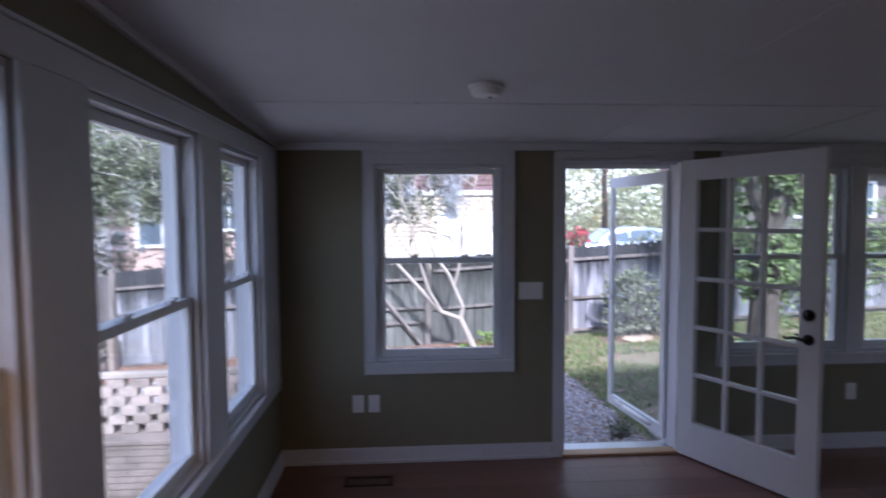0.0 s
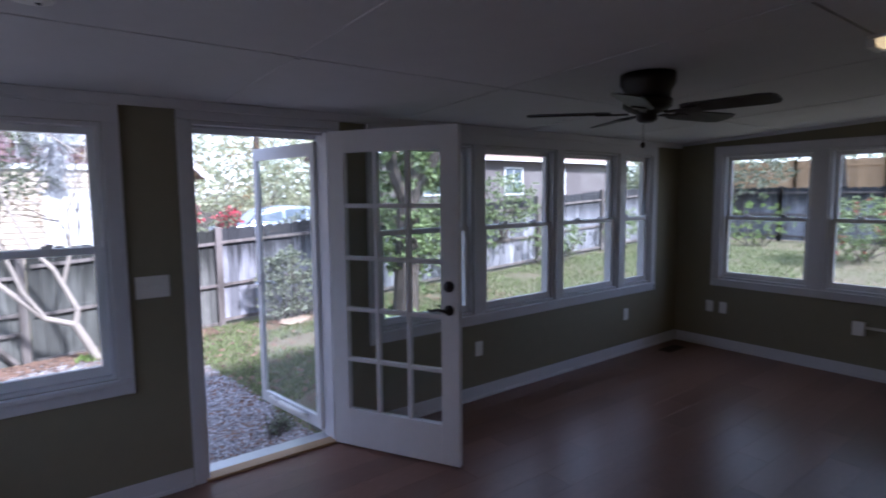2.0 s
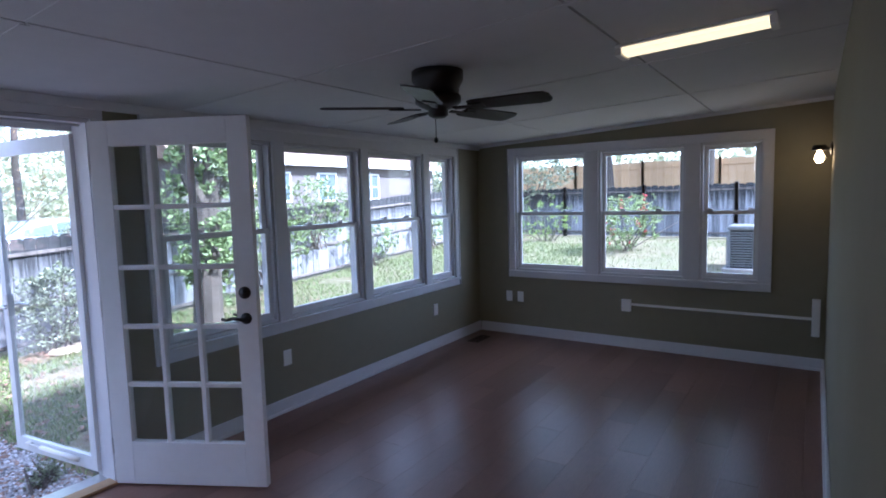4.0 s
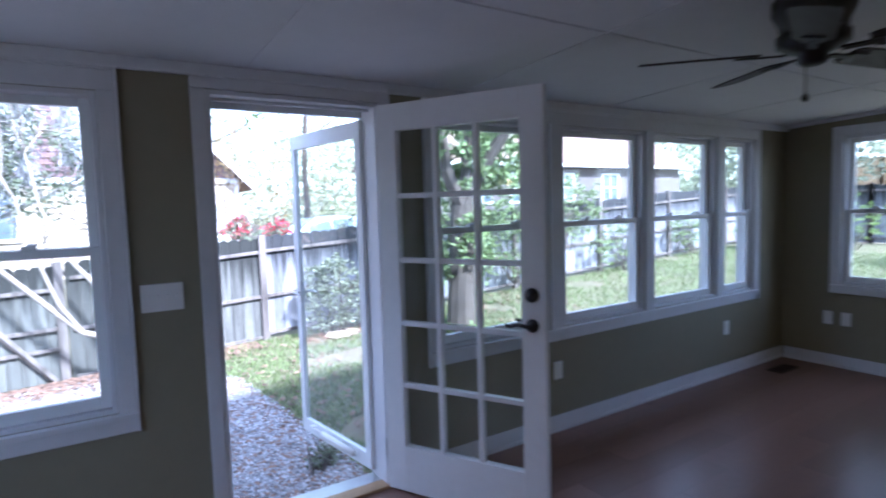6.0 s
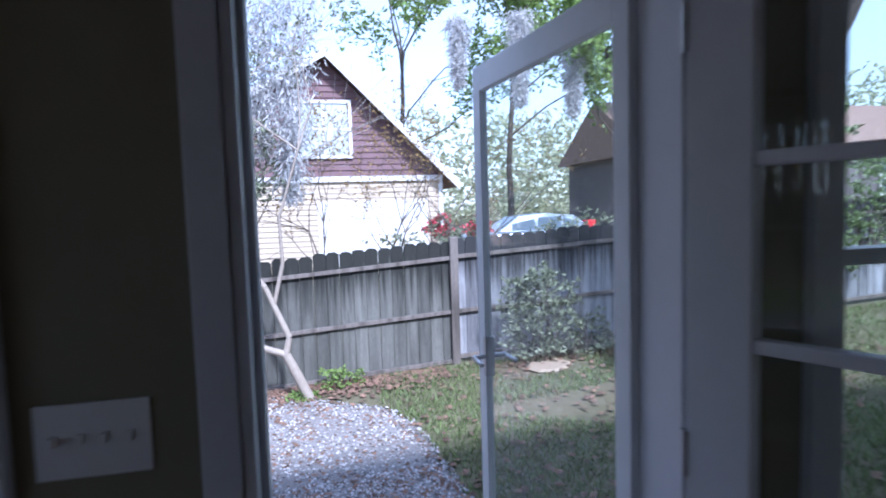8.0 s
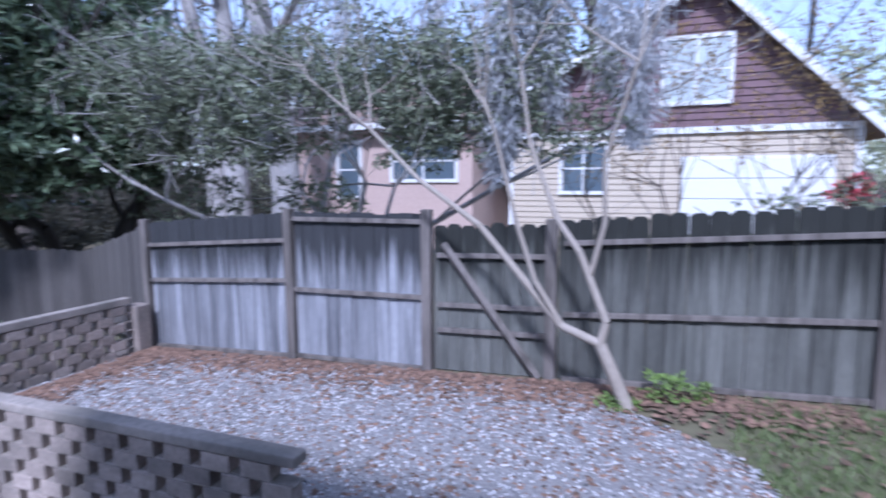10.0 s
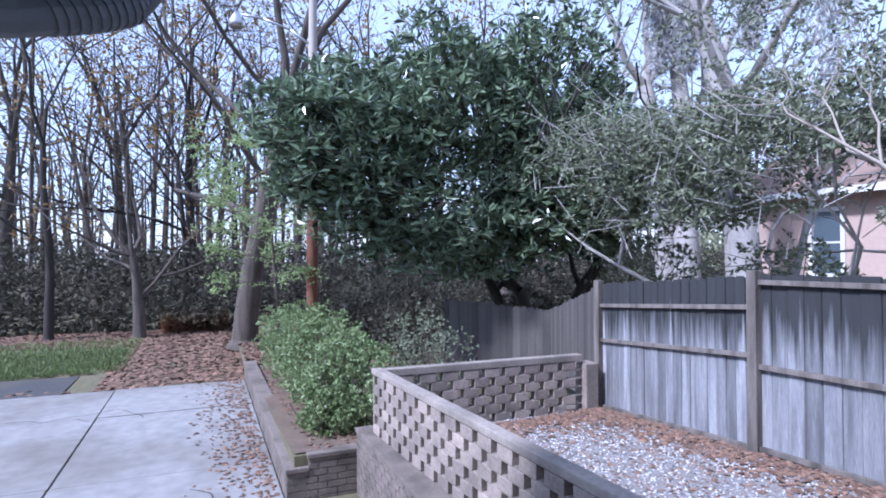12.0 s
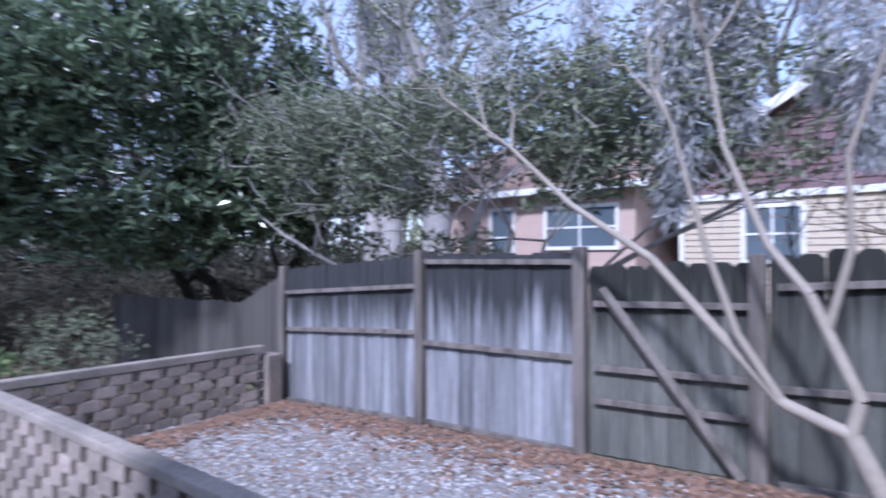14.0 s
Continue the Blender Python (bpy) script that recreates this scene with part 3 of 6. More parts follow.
# fluorescent fixture
lamp = thing("fluorescent_light", "lit fluorescent ceiling fixture with a long warm diffuser", "ceiling light", at=Matrix.Translation((3.28, 1.205, ceil_z(1.205))) @ Matrix.Rotation(math.atan(-0.05), 4, "X"))
bm = bmesh.new()
box(bm, -0.075, 0.075, -0.33, 0.33, -0.016, -0.001, 0.004)
part("housing", bm, M_PLASTIC, lamp)
bm = bmesh.new()
prof = [(-0.065, -0.016), (-0.06, -0.034), (-0.035, -0.045), (0.035, -0.045), (0.06, -0.034), (0.065, -0.016)]
for k, y in enumerate((-0.30, 0.30)):
    for x, z in prof:
        bm.verts.new((x, y, z))
bm.verts.ensure_lookup_table()
for i in range(6):
    j = (i + 1) % 6
    bm.faces.new((bm.verts[i], bm.verts[j], bm.verts[6 + j], bm.verts[6 + i]))
bm.faces.new(bm.verts[:6])
bm.faces.new(bm.verts[6:12])
part("diffuser", bm, M_TUBE, lamp, "glowing warm white diffuser")
for y in (-0.318, 0.318):
    bm = bmesh.new()
    box(bm, -0.07, 0.07, y - 0.016, y + 0.016, -0.05, -0.0165, 0.005)
    part("end_cap", bm, M_PLASTIC, lamp)


def sconce(x, y, z, facing, label):
    """A black arm with a glass shade and a warm bulb; its plate is on the wall behind it."""
    s = thing("wall_sconce", label, "wall lamp", at=pose(x, y, z, 0, 0, facing))
    bm = bmesh.new()
    lathe(bm, [(0.055, 0.001), (0.055, 0.012), (0.03, 0.022)], (0, 0, 0), 24, "Y")
    part("back_plate", bm, M_BLACK, s)
    bm = bmesh.new()
    tube(bm, (0, 0.02, 0), (0, 0.08, 0.03), 0.009)
    lathe(bm, [(0.04, 0.035), (0.05, 0.02), (0.052, -0.005), (0.03, -0.008)], (0, 0.085, 0), 20)
    part("arm", bm, M_BLACK, s)
    bm = bmesh.new()
    lathe(bm, [(0.015, -0.012), (0.03, -0.045), (0.033, -0.07), (0.022, -0.095), (0.008, -0.10)], (0, 0.085, 0), 20)
    part("bulb", bm, M_BULB, s, "glowing warm frosted bulb", smooth=True)
    return s


sconce(5.72, Y0 + 0.001, 1.86, 0, "black wall lamp with a lit warm bulb near the corner")

# warm ceiling lamp in the room behind
bl = thing("ceiling_lamp", "round warm ceiling lamp in the room behind", "ceiling light", at=Matrix.Translation((-0.42, 0.12, ceil_z(0.12))))
bm = bmesh.new()
lathe(bm, [(0.16, -0.001), (0.16, -0.03), (0.15, -0.035)], sides=28)
part("rim", bm, M_METAL, bl)
bm = bmesh.new()
lathe(bm, [(0.145, -0.036), (0.13, -0.075), (0.08, -0.10), (0.02, -0.108)], sides=28)
part("glass_bowl", bm, mat("warm_lamp_bowl", (0.9, 0.8, 0.6), 0.4, 0.02, 4, 0, emit=(1.0, 0.58, 0.25), strength=13.0), bl, smooth=True)

# laminate boards
BOARD_L, BOARD_W = 1.215, 0.192
board_me = {}


def board(x0, x1, y0, y1):
    key = (round(x1 - x0, 3), round(y1 - y0, 3))
    if key not in board_me:
        bm = bmesh.new()
        box(bm, 0, x1 - x0 - 0.0003, 0, y1 - y0 - 0.0004, -0.0175, 0.0)
        edges = [e for e in bm.edges if all(v.co.z > -0.001 for v in e.verts)]
        bmesh.ops.bevel(bm, geom=edges, offset=0.0007, segments=1, affect="EDGES")
        board_me[key] = mesh_of("board", bm)
        board_me[key].materials.append(M_FLOOR)
    ob = new("floor_board", board_me[key])
    ob.parent = floor
    ob.location = (x0, y0, 0)


def lay_floor():
    row, y = 0, Y1
    while y > -3.0:
        y_lo = max(-3.0, y - BOARD_W)
        x = X0 - (row * 0.43) % BOARD_L
        while x < X1:
            a, b = max(X0, x), min(X1, x + BOARD_L)
            if b - a > 0.02 and not (y < 0.0 and a > 2.2):
                board(a, b, y_lo, y)
            x += BOARD_L
        y, row = y_lo, row + 1


# ---- yard ----
house_objects = set(scene.objects)
M_GRASS = mat("patchy_lawn_soil", (0.135, 0.125, 0.07), 0.95, 0.4, 2.0, 0.5, 90, second=(0.18, 0.14, 0.095), amount=0.75, coords="World")
M_GRAVEL = mat("grey_white_gravel", (0.25, 0.235, 0.23), 0.9, 0.6, 9.0, 0.8, 55, second=(0.22, 0.20, 0.19), amount=0.5, coords="World")
M_PEBBLE = mat("gravel_stone", (0.32, 0.31, 0.315), 0.8, 0.2, 20, 0.1, 80, island=0.8)
M_CONCRETE = mat("worn_driveway_concrete", (0.285, 0.275, 0.27), 0.85, 0.35, 1.0, 0.35, 50, second=(0.13, 0.112, 0.095), amount=0.8, coords="World")


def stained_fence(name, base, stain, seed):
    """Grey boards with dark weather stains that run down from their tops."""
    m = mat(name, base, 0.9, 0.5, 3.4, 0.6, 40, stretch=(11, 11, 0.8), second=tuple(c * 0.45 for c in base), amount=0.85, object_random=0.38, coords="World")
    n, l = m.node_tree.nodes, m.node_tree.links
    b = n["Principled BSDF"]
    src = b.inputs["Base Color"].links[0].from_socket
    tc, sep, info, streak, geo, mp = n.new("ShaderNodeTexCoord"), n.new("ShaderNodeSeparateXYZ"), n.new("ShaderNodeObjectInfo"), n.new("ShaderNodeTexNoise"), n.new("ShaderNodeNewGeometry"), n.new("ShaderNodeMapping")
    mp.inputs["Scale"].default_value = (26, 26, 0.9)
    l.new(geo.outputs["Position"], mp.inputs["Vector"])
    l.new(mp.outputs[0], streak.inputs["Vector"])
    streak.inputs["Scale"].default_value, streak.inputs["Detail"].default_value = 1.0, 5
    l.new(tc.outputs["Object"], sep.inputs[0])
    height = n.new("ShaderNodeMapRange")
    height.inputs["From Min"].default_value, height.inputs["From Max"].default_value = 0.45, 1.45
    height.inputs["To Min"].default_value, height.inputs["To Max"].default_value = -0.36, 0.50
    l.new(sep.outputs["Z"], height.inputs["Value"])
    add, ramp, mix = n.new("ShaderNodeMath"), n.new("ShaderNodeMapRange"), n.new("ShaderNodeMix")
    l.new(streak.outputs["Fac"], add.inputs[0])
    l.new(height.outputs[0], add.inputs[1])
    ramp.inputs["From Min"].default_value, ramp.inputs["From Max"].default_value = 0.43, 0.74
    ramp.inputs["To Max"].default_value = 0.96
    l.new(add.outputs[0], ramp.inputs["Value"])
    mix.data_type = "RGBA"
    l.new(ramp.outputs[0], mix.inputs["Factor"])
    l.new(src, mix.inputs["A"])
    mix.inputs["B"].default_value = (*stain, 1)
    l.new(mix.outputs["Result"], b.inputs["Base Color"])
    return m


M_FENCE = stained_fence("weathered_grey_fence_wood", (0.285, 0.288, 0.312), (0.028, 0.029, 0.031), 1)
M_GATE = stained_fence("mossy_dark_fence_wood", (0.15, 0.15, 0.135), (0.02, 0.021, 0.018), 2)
M_DARKFENCE = mat("dark_weathered_fence_wood", (0.10, 0.09, 0.085), 0.9, 0.35, 3.0, 0.4, 40, stretch=(9, 9, 1), object_random=0.25, coords="World")
M_FENCEPOST = mat("weathered_fence_post", (0.19, 0.165, 0.15), 0.9, 0.35, 3.0, 0.4, 40, stretch=(8, 8, 1), second=(0.06, 0.052, 0.045), amount=0.85, coords="World")
M_TANFENCE = mat("new_tan_fence_wood", (0.50, 0.33, 0.18), 0.85, 0.2, 3.0, 0.2, 40, stretch=(8, 8, 1), object_random=0.15, coords="World")
M_BRICK = mat("tan_grey_brick", (0.34, 0.28, 0.245), 0.9, 0.4, 7, 0.6, 60, second=(0.16, 0.14, 0.122), amount=0.8, object_random=0.25, coords="World")
M_OLDBRICK = mat("dirty_brown_grey_brick", (0.20, 0.165, 0.145), 0.92, 0.3, 8, 0.5, 60, second=(0.085, 0.075, 0.062), amount=0.8, coords="World")
M_BRICKCAP = mat("grey_mortar_cap", (0.33, 0.285, 0.25), 0.9, 0.35, 5, 0.4, 60, second=(0.13, 0.12, 0.105), amount=0.75, coords="World")
M_LITTER = mat("fallen_brown_leaf", (0.19, 0.115, 0.08), 0.85, 0.3, 10, 0.1, island=0.5)
DRIVE_Z, WALL_Y, EDGE_X = -1.42, 6.54, -0.42


def yard_z(x):
    return -0.465 + 0.055 * max(-9.0, min(x, 14.0))


def ground_z(x, y):
    """The terrain: the yard slopes up to the east; the driveway lies lower to the west."""
    if x < EDGE_X and y < WALL_Y and not (x < -4.9 and y > 5.44):
        return DRIVE_Z + 0.02 * max(0.0, -12.2 - x) * (1 if x > -40 else 0) + (0.62 if x <= -40 else 0)
    if x <= -4.9 and y > 5.44 and y < 60:
        k = min(1.0, max(0.0, (-4.9 - x) / 5.0))
        low = -0.95 * (1 - k) + -1.15 * k
        return low
    return yard_z(x)


def ground_sheet():
    gx = [-400, -120, -60, -40, -30, -24, -20, -17, -15, -13, -12, -11, -10, -9, -8, -7, -6, -5.5, -4.901, -4.9, -4.2, -3.5, -2.8, -2.1, -1.4, -0.7, EDGE_X - 0.001, EDGE_X, 0, 0.7, 1.4, 2.1, 2.8, 3.5, 4.2, 5, 6, 7, 8, 9, 10, 12, 14, 20, 40, 100, 400]
    gy = [-400, -100, -40, -20, -10, -5, -2, 0, 2, 3, 4, 4.6, 5.2, 5.44, 5.441, 6.0, WALL_Y - 0.001, WALL_Y, 6.8, 7.4, 8, 8.6, 9.2, 10, 12, 15, 20, 30, 60, 100, 400]
    verts = [(x, y, ground_z(x, y) + 0.012 * noise.noise(Vector((x * 1.3, y * 1.3, 0)))) for x in gx for y in gy]
    n = len(gy)
    faces = [(i * n + j, (i + 1) * n + j, (i + 1) * n + j + 1, i * n + j + 1) for i in range(len(gx) - 1) for j in range(n - 1)]
    ob = new("ground", raw("ground", verts, faces, M_GRASS))
    tagged(ob, "patchy lawn with bare soil and fallen leaves", "ground", kind="structure")


ground_sheet()


def gravel_edge(y):
    """The lawn side of the gravel, by distance from the house."""
    pts = [(4.16, 2.25), (6.3, 2.15), (7.5, 2.05), (8.0, 1.85), (8.5, 1.2), (9.0, 0.5)]
    for (a, xa), (b, xb) in zip(pts, pts[1:]):
        if a <= y <= b:
            return xa + (xb - xa) * (y - a) / (b - a)
    return pts[0][1]


def gravel_sheet():
    verts, faces = [], []
    rows = [4.165 + k * (9.0 - 4.165) / 40 for k in range(41)]
    cols = 40
    for y in rows:
        west_x = EDGE_X + 0.03 if y < WALL_Y + 0.1 else -4.45
        e = gravel_edge(y) + 0.06 * noise.noise(Vector((y * 3, 0, 0)))
        for k in range(cols + 1):
            x = west_x + (e - west_x) * k / cols
            lift = 0.02 if 0 < k < cols else 0.0
            verts.append((x, y, yard_z(x) + lift + 0.008 * noise.noise(Vector((x * 4, y * 4, 3)))))
    for j in range(40):
        for k in range(cols):
            a = j * (cols + 1) + k
            faces.append((a, a + 1, a + cols + 2, a + cols + 1))
    tagged(new("gravel_patio", raw("gravel_patio", verts, faces, M_GRAVEL)), "pale grey gravel patio with leaf litter at its edge", "gravel", kind="structure")


gravel_sheet()


def scatter(name, count, where, size, material, label, category, flat=0.5, sides=5, seed=1):
    """Many small stones or leaves as one mesh; where() gives a place or None."""
    rnd = random.Random(seed)
    verts, faces = [], []
    for _ in range(count):
        p = where(rnd)
        if p is None:
            continue
        s, a = size * rnd.uniform(0.6, 1.4), rnd.uniform(0, math.tau)
        base = len(verts)
        tilt = rnd.uniform(-0.4, 0.4)
        for k in range(sides):
            t = a + k * math.tau / sides
            r = s * rnd.uniform(0.7, 1.0)
            verts.append((p[0] + r * math.cos(t), p[1] + r * math.sin(t), p[2] + tilt * s * math.cos(t - a)))
        verts.append((p[0], p[1], p[2] + s * flat))
        faces += [(base + k, base + (k + 1) % sides, base + sides) for k in range(sides)]
    ob = new(name, raw(name, verts, faces, material))
    return tagged(ob, label, category, kind="stuff")


def on_gravel(rnd):
    y = 4.3 + 4.6 * rnd.random()
    w = EDGE_X + 0.06 if y < WALL_Y + 0.15 else -4.4
    x = w + (gravel_edge(y) - w) * rnd.random()
    return x, y, yard_z(x) + 0.02


def on_litter(rnd):
    k = rnd.random()
    if k < 0.45:
        x = rnd.uniform(-4.4, 2.6)
        y = 9.0 - abs(rnd.gauss(0, 0.28))
    elif k < 0.65:
        x, y = -4.3 + abs(rnd.gauss(0, 0.35)), rnd.uniform(6.4, 9.0)
    elif k < 0.8:
        x, y = rnd.uniform(2.0, 7), rnd.uniform(5.0, 9.0)
    elif k < 0.88:
        x, y = rnd.uniform(-11, -5.0), rnd.uniform(5.6, 6.2)
        return x, y, ground_z(x, y) + 0.03
    else:
        x, y = rnd.uniform(-11.3, -5.0), 5.3 - abs(rnd.gauss(0, 0.35))
        return x, y, DRIVE_Z + 0.045
    return x, y, yard_z(x) + 0.03


def on_verge(rnd):
    x, y = rnd.uniform(-20, -11.4), rnd.uniform(-6, 9)
    if x > -13.1 and y < 2.1 and rnd.random() < 0.8:
        return None
    if y < 2.6 and x > -17 and noise.noise(Vector((x * 0.5, y * 0.5, 5))) < 0.2:
        return None
    return x, y, ground_z(x, y) + 0.03


scatter("verge_leaves", 30000, on_verge, 0.06, M_LITTER, "brown fallen leaves on the verge by the woods", "leaves", 0.08, seed=8)
scatter("gravel", 26000, on_gravel, 0.014, M_PEBBLE, "loose grey and white gravel stones", "gravel", 0.7)
scatter("patio_leaves", 8500, on_gravel, 0.022, M_LITTER, "brown leaf bits strewn over the gravel", "leaves", 0.3, seed=12)
scatter("fallen_leaves", 7200, on_litter, 0.03, M_LITTER, "brown fallen leaves along the fence and wall", "leaves", 0.25, seed=3)

# dirt bed behind the low wall
verts = [(x, y, ground_z(x, y) + 0.022 + 0.01 * noise.noise(Vector((x * 3, y * 3, 1)))) for x in np.linspace(-11.6, -4.95, 24) for y in np.linspace(5.445, 8.4, 12)]
faces = [(i * 12 + j, (i + 1) * 12 + j, (i + 1) * 12 + j + 1, i * 12 + j + 1) for i in range(23) for j in range(11)]
M_DIRT = mat("brown_dirt", (0.16, 0.115, 0.085), 0.95, 0.35, 4, 0.5, 50, second=(0.09, 0.065, 0.05), amount=0.6, coords="World")
tagged(new("planting_bed", raw("planting_bed", verts, faces, M_DIRT)), "brown dirt bed with leaf litter under a hedge", "bed", kind="structure")

# driveway slabs
drive = thing("driveway", "worn grey concrete driveway slabs with dark joints", "driveway", kind="structure")
rnd = random.Random(4)
for i, (a, b) in enumerate(((-0.95, -3.4), (-3.4, -6.2), (-6.2, -9.2), (-9.2, -11.3))):
    for c, d in ((-6.0, -2.6), (-2.6, 0.6), (0.6, 3.0), (3.0, 5.356)):
        bm = bmesh.new()
        box(bm, b + 0.012, a - 0.012, c + 0.012, d - 0.012, DRIVE_Z - 0.06, DRIVE_Z + 0.035 + rnd.uniform(-0.006, 0.006), 0.008)
        part("slab", bm, M_CONCRETE, drive)

# cracks in the slabs
M_CRACK = mat("dark_crack_dirt", (0.05, 0.045, 0.04), 0.95, 0.2, 8, 0.2)
for k in range(9):
    bm = bmesh.new()
    x, y = rnd.uniform(-10, -4), rnd.uniform(0, 4.6)
    a = rnd.uniform(0, math.tau)
    last = None
    for i in range(14):
        w = 0.007 * rnd.uniform(0.4, 1.3)
        pair = [bm.verts.new((x - w * math.sin(a), y + w * math.cos(a), DRIVE_Z + 0.046)), bm.verts.new((x + w * math.sin(a), y - w * math.cos(a), DRIVE_Z + 0.046))]
        if last:
            bm.faces.new((last[0], last[1], pair[1], pair[0]))
        last = pair
        a += rnd.gauss(0, 0.45)
        x, y = max(-11.2, min(-1.2, x + 0.16 * math.cos(a))), min(5.2, y + 0.16 * math.sin(a))
    part("crack", bm, M_CRACK, drive)

# asphalt lane across the end of the slabs
M_ASPHALT = mat("worn_dark_asphalt", (0.06, 0.06, 0.063), 0.9, 0.3, 3.0, 0.5, 70, second=(0.10, 0.085, 0.07), amount=0.6, coords="World")
bm = bmesh.new()
box(bm, -13.1, -11.32, -14.0, 2.1, DRIVE_Z - 0.05, DRIVE_Z + 0.028, 0.01)
setting("road", bm, M_ASPHALT, "worn dark asphalt lane at the end of the driveway", "road")

# ---- fences ----
picket_me = {}


def picket_mesh(h, w, shape, material):
    key = (round(h, 2), round(w, 3), shape, material.name)
    if key not in picket_me:
        bm = bmesh.new()
        t = 0.009
        c = w * 0.22 if shape == "dog" else 0.004
        prof = [(-w / 2, 0), (w / 2, 0), (w / 2, h - c), (w / 2 - c, h), (-w / 2 + c, h), (-w / 2, h - c)]
        f, b = [bm.verts.new((x, -t, z)) for x, z in prof], [bm.verts.new((x, t, z)) for x, z in prof]
        bm.faces.new(f)
        bm.faces.new(b[::-1])
        for i in range(6):
            bm.faces.new((f[i], b[i], b[(i + 1) % 6], f[(i + 1) % 6]))
        edges = [e for e in bm.edges if all(abs(v.co.y + t) < 1e-5 for v in e.verts) and abs(e.verts[0].co.x - e.verts[1].co.x) < 1e-5]
        bmesh.ops.bevel(bm, geom=edges, offset=0.007, segments=1, affect="EDGES")
        picket_me[key] = mesh_of("picket", bm)
        picket_me[key].materials.append(material)
    return picket_me[key]


def fence_panel(a, b, top_a, top_b, base_a, base_b, rails, shape, label, group, material=None, post_at=(True, True), behind=0.03, post_top=0.04, brace=False, seed=0, width=0.14):
    """One fence section from a to b (plan): posts, rails on the yard side, upright pickets behind them."""
    rnd = random.Random(seed)
    material = material or M_FENCE
    a, b = Vector((*a, 0)), Vector((*b, 0))
    length = (b - a).length
    ang = math.atan2(b.y - a.y, b.x - a.x)
    f = thing("fence", label, "fence", group, at=Matrix.Translation(a) @ Matrix.Rotation(ang, 4, "Z"))
    for k, (at, tp, bs) in enumerate(((0.0, top_a, base_a), (length, top_b, base_b))):
        if post_at[k]:
            bm = bmesh.new()
            box(bm, at - 0.047, at + 0.047, -0.06, 0.034, bs - 0.25, tp + post_top, 0.006)
            part("post", bm, M_FENCEPOST if material in (M_FENCE, M_GATE) else material, f)
    for r in rails:
        za, zb = base_a + (top_a - base_a) * r, base_b + (top_b - base_b) * r
        bm = bmesh.new()
        made = box(bm, 0.05, length - 0.05, -0.038, -0.002, -0.022, 0.022, 0.004)
        for v in bm.verts:
            v.co.z += za + (zb - za) * v.co.x / length + 0.006 * math.sin(v.co.x * 2 + seed)
        part("rail", bm, M_FENCEPOST if material in (M_FENCE, M_GATE) else material, f)
    n = max(1, int(length / width))
    w = length / n
    for k in range(n):
        x = (k + 0.5) * w
        t = x / length
        lo = base_a + (base_b - base_a) * t + 0.03
        hi = top_a + (top_b - top_a) * t + rnd.uniform(-0.012, 0.012)
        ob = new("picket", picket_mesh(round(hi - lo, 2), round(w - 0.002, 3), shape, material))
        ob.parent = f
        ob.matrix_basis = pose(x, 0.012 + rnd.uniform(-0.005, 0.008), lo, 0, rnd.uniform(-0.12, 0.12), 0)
    if brace:
        bm = bmesh.new()
        p, q = Vector((0.12, -0.045, base_a + 1.25)), Vector((length - 0.1, -0.045, base_b + 0.03))
        tube(bm, p, q, 0.04, 0.04, 4)
        part("brace", bm, M_FENCEPOST, f)
    return f


BACK = "grey back yard fence"
FY0 = 9.1
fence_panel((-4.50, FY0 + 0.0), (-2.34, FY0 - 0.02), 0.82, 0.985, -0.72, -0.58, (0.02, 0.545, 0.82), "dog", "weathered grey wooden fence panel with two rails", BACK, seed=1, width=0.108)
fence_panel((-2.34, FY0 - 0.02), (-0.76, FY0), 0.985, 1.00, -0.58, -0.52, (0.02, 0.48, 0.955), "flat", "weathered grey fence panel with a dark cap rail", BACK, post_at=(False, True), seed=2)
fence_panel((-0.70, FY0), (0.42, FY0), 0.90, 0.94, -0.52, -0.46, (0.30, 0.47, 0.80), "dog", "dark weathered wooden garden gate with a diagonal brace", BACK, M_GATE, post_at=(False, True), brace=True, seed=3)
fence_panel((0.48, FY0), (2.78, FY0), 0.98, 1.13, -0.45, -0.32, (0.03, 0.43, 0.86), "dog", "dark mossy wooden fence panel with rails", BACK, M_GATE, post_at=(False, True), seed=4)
x, k = 2.78, 5
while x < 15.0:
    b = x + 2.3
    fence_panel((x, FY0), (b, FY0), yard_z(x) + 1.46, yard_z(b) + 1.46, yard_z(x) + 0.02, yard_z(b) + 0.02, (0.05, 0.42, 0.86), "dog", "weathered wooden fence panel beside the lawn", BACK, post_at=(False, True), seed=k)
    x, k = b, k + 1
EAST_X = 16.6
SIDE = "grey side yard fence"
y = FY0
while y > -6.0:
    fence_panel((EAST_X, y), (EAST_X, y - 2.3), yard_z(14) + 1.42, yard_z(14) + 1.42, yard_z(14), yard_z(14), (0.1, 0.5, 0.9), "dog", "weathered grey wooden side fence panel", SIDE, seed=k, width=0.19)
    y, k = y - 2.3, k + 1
y = FY0 + 2
while y > -6.0:
    fence_panel((EAST_X + 5.5, y), (EAST_X + 5.5, y - 2.6), yard_z(14) + 2.35, yard_z(14) + 2.35, yard_z(14) + 0.3, yard_z(14) + 0.3, (0.1, 0.5, 0.9), "flat", "newer tan wooden fence panel behind the grey fence", "tan neighbour fence", M_TANFENCE, seed=k, width=0.25)
    y, k = y - 2.6, k + 1
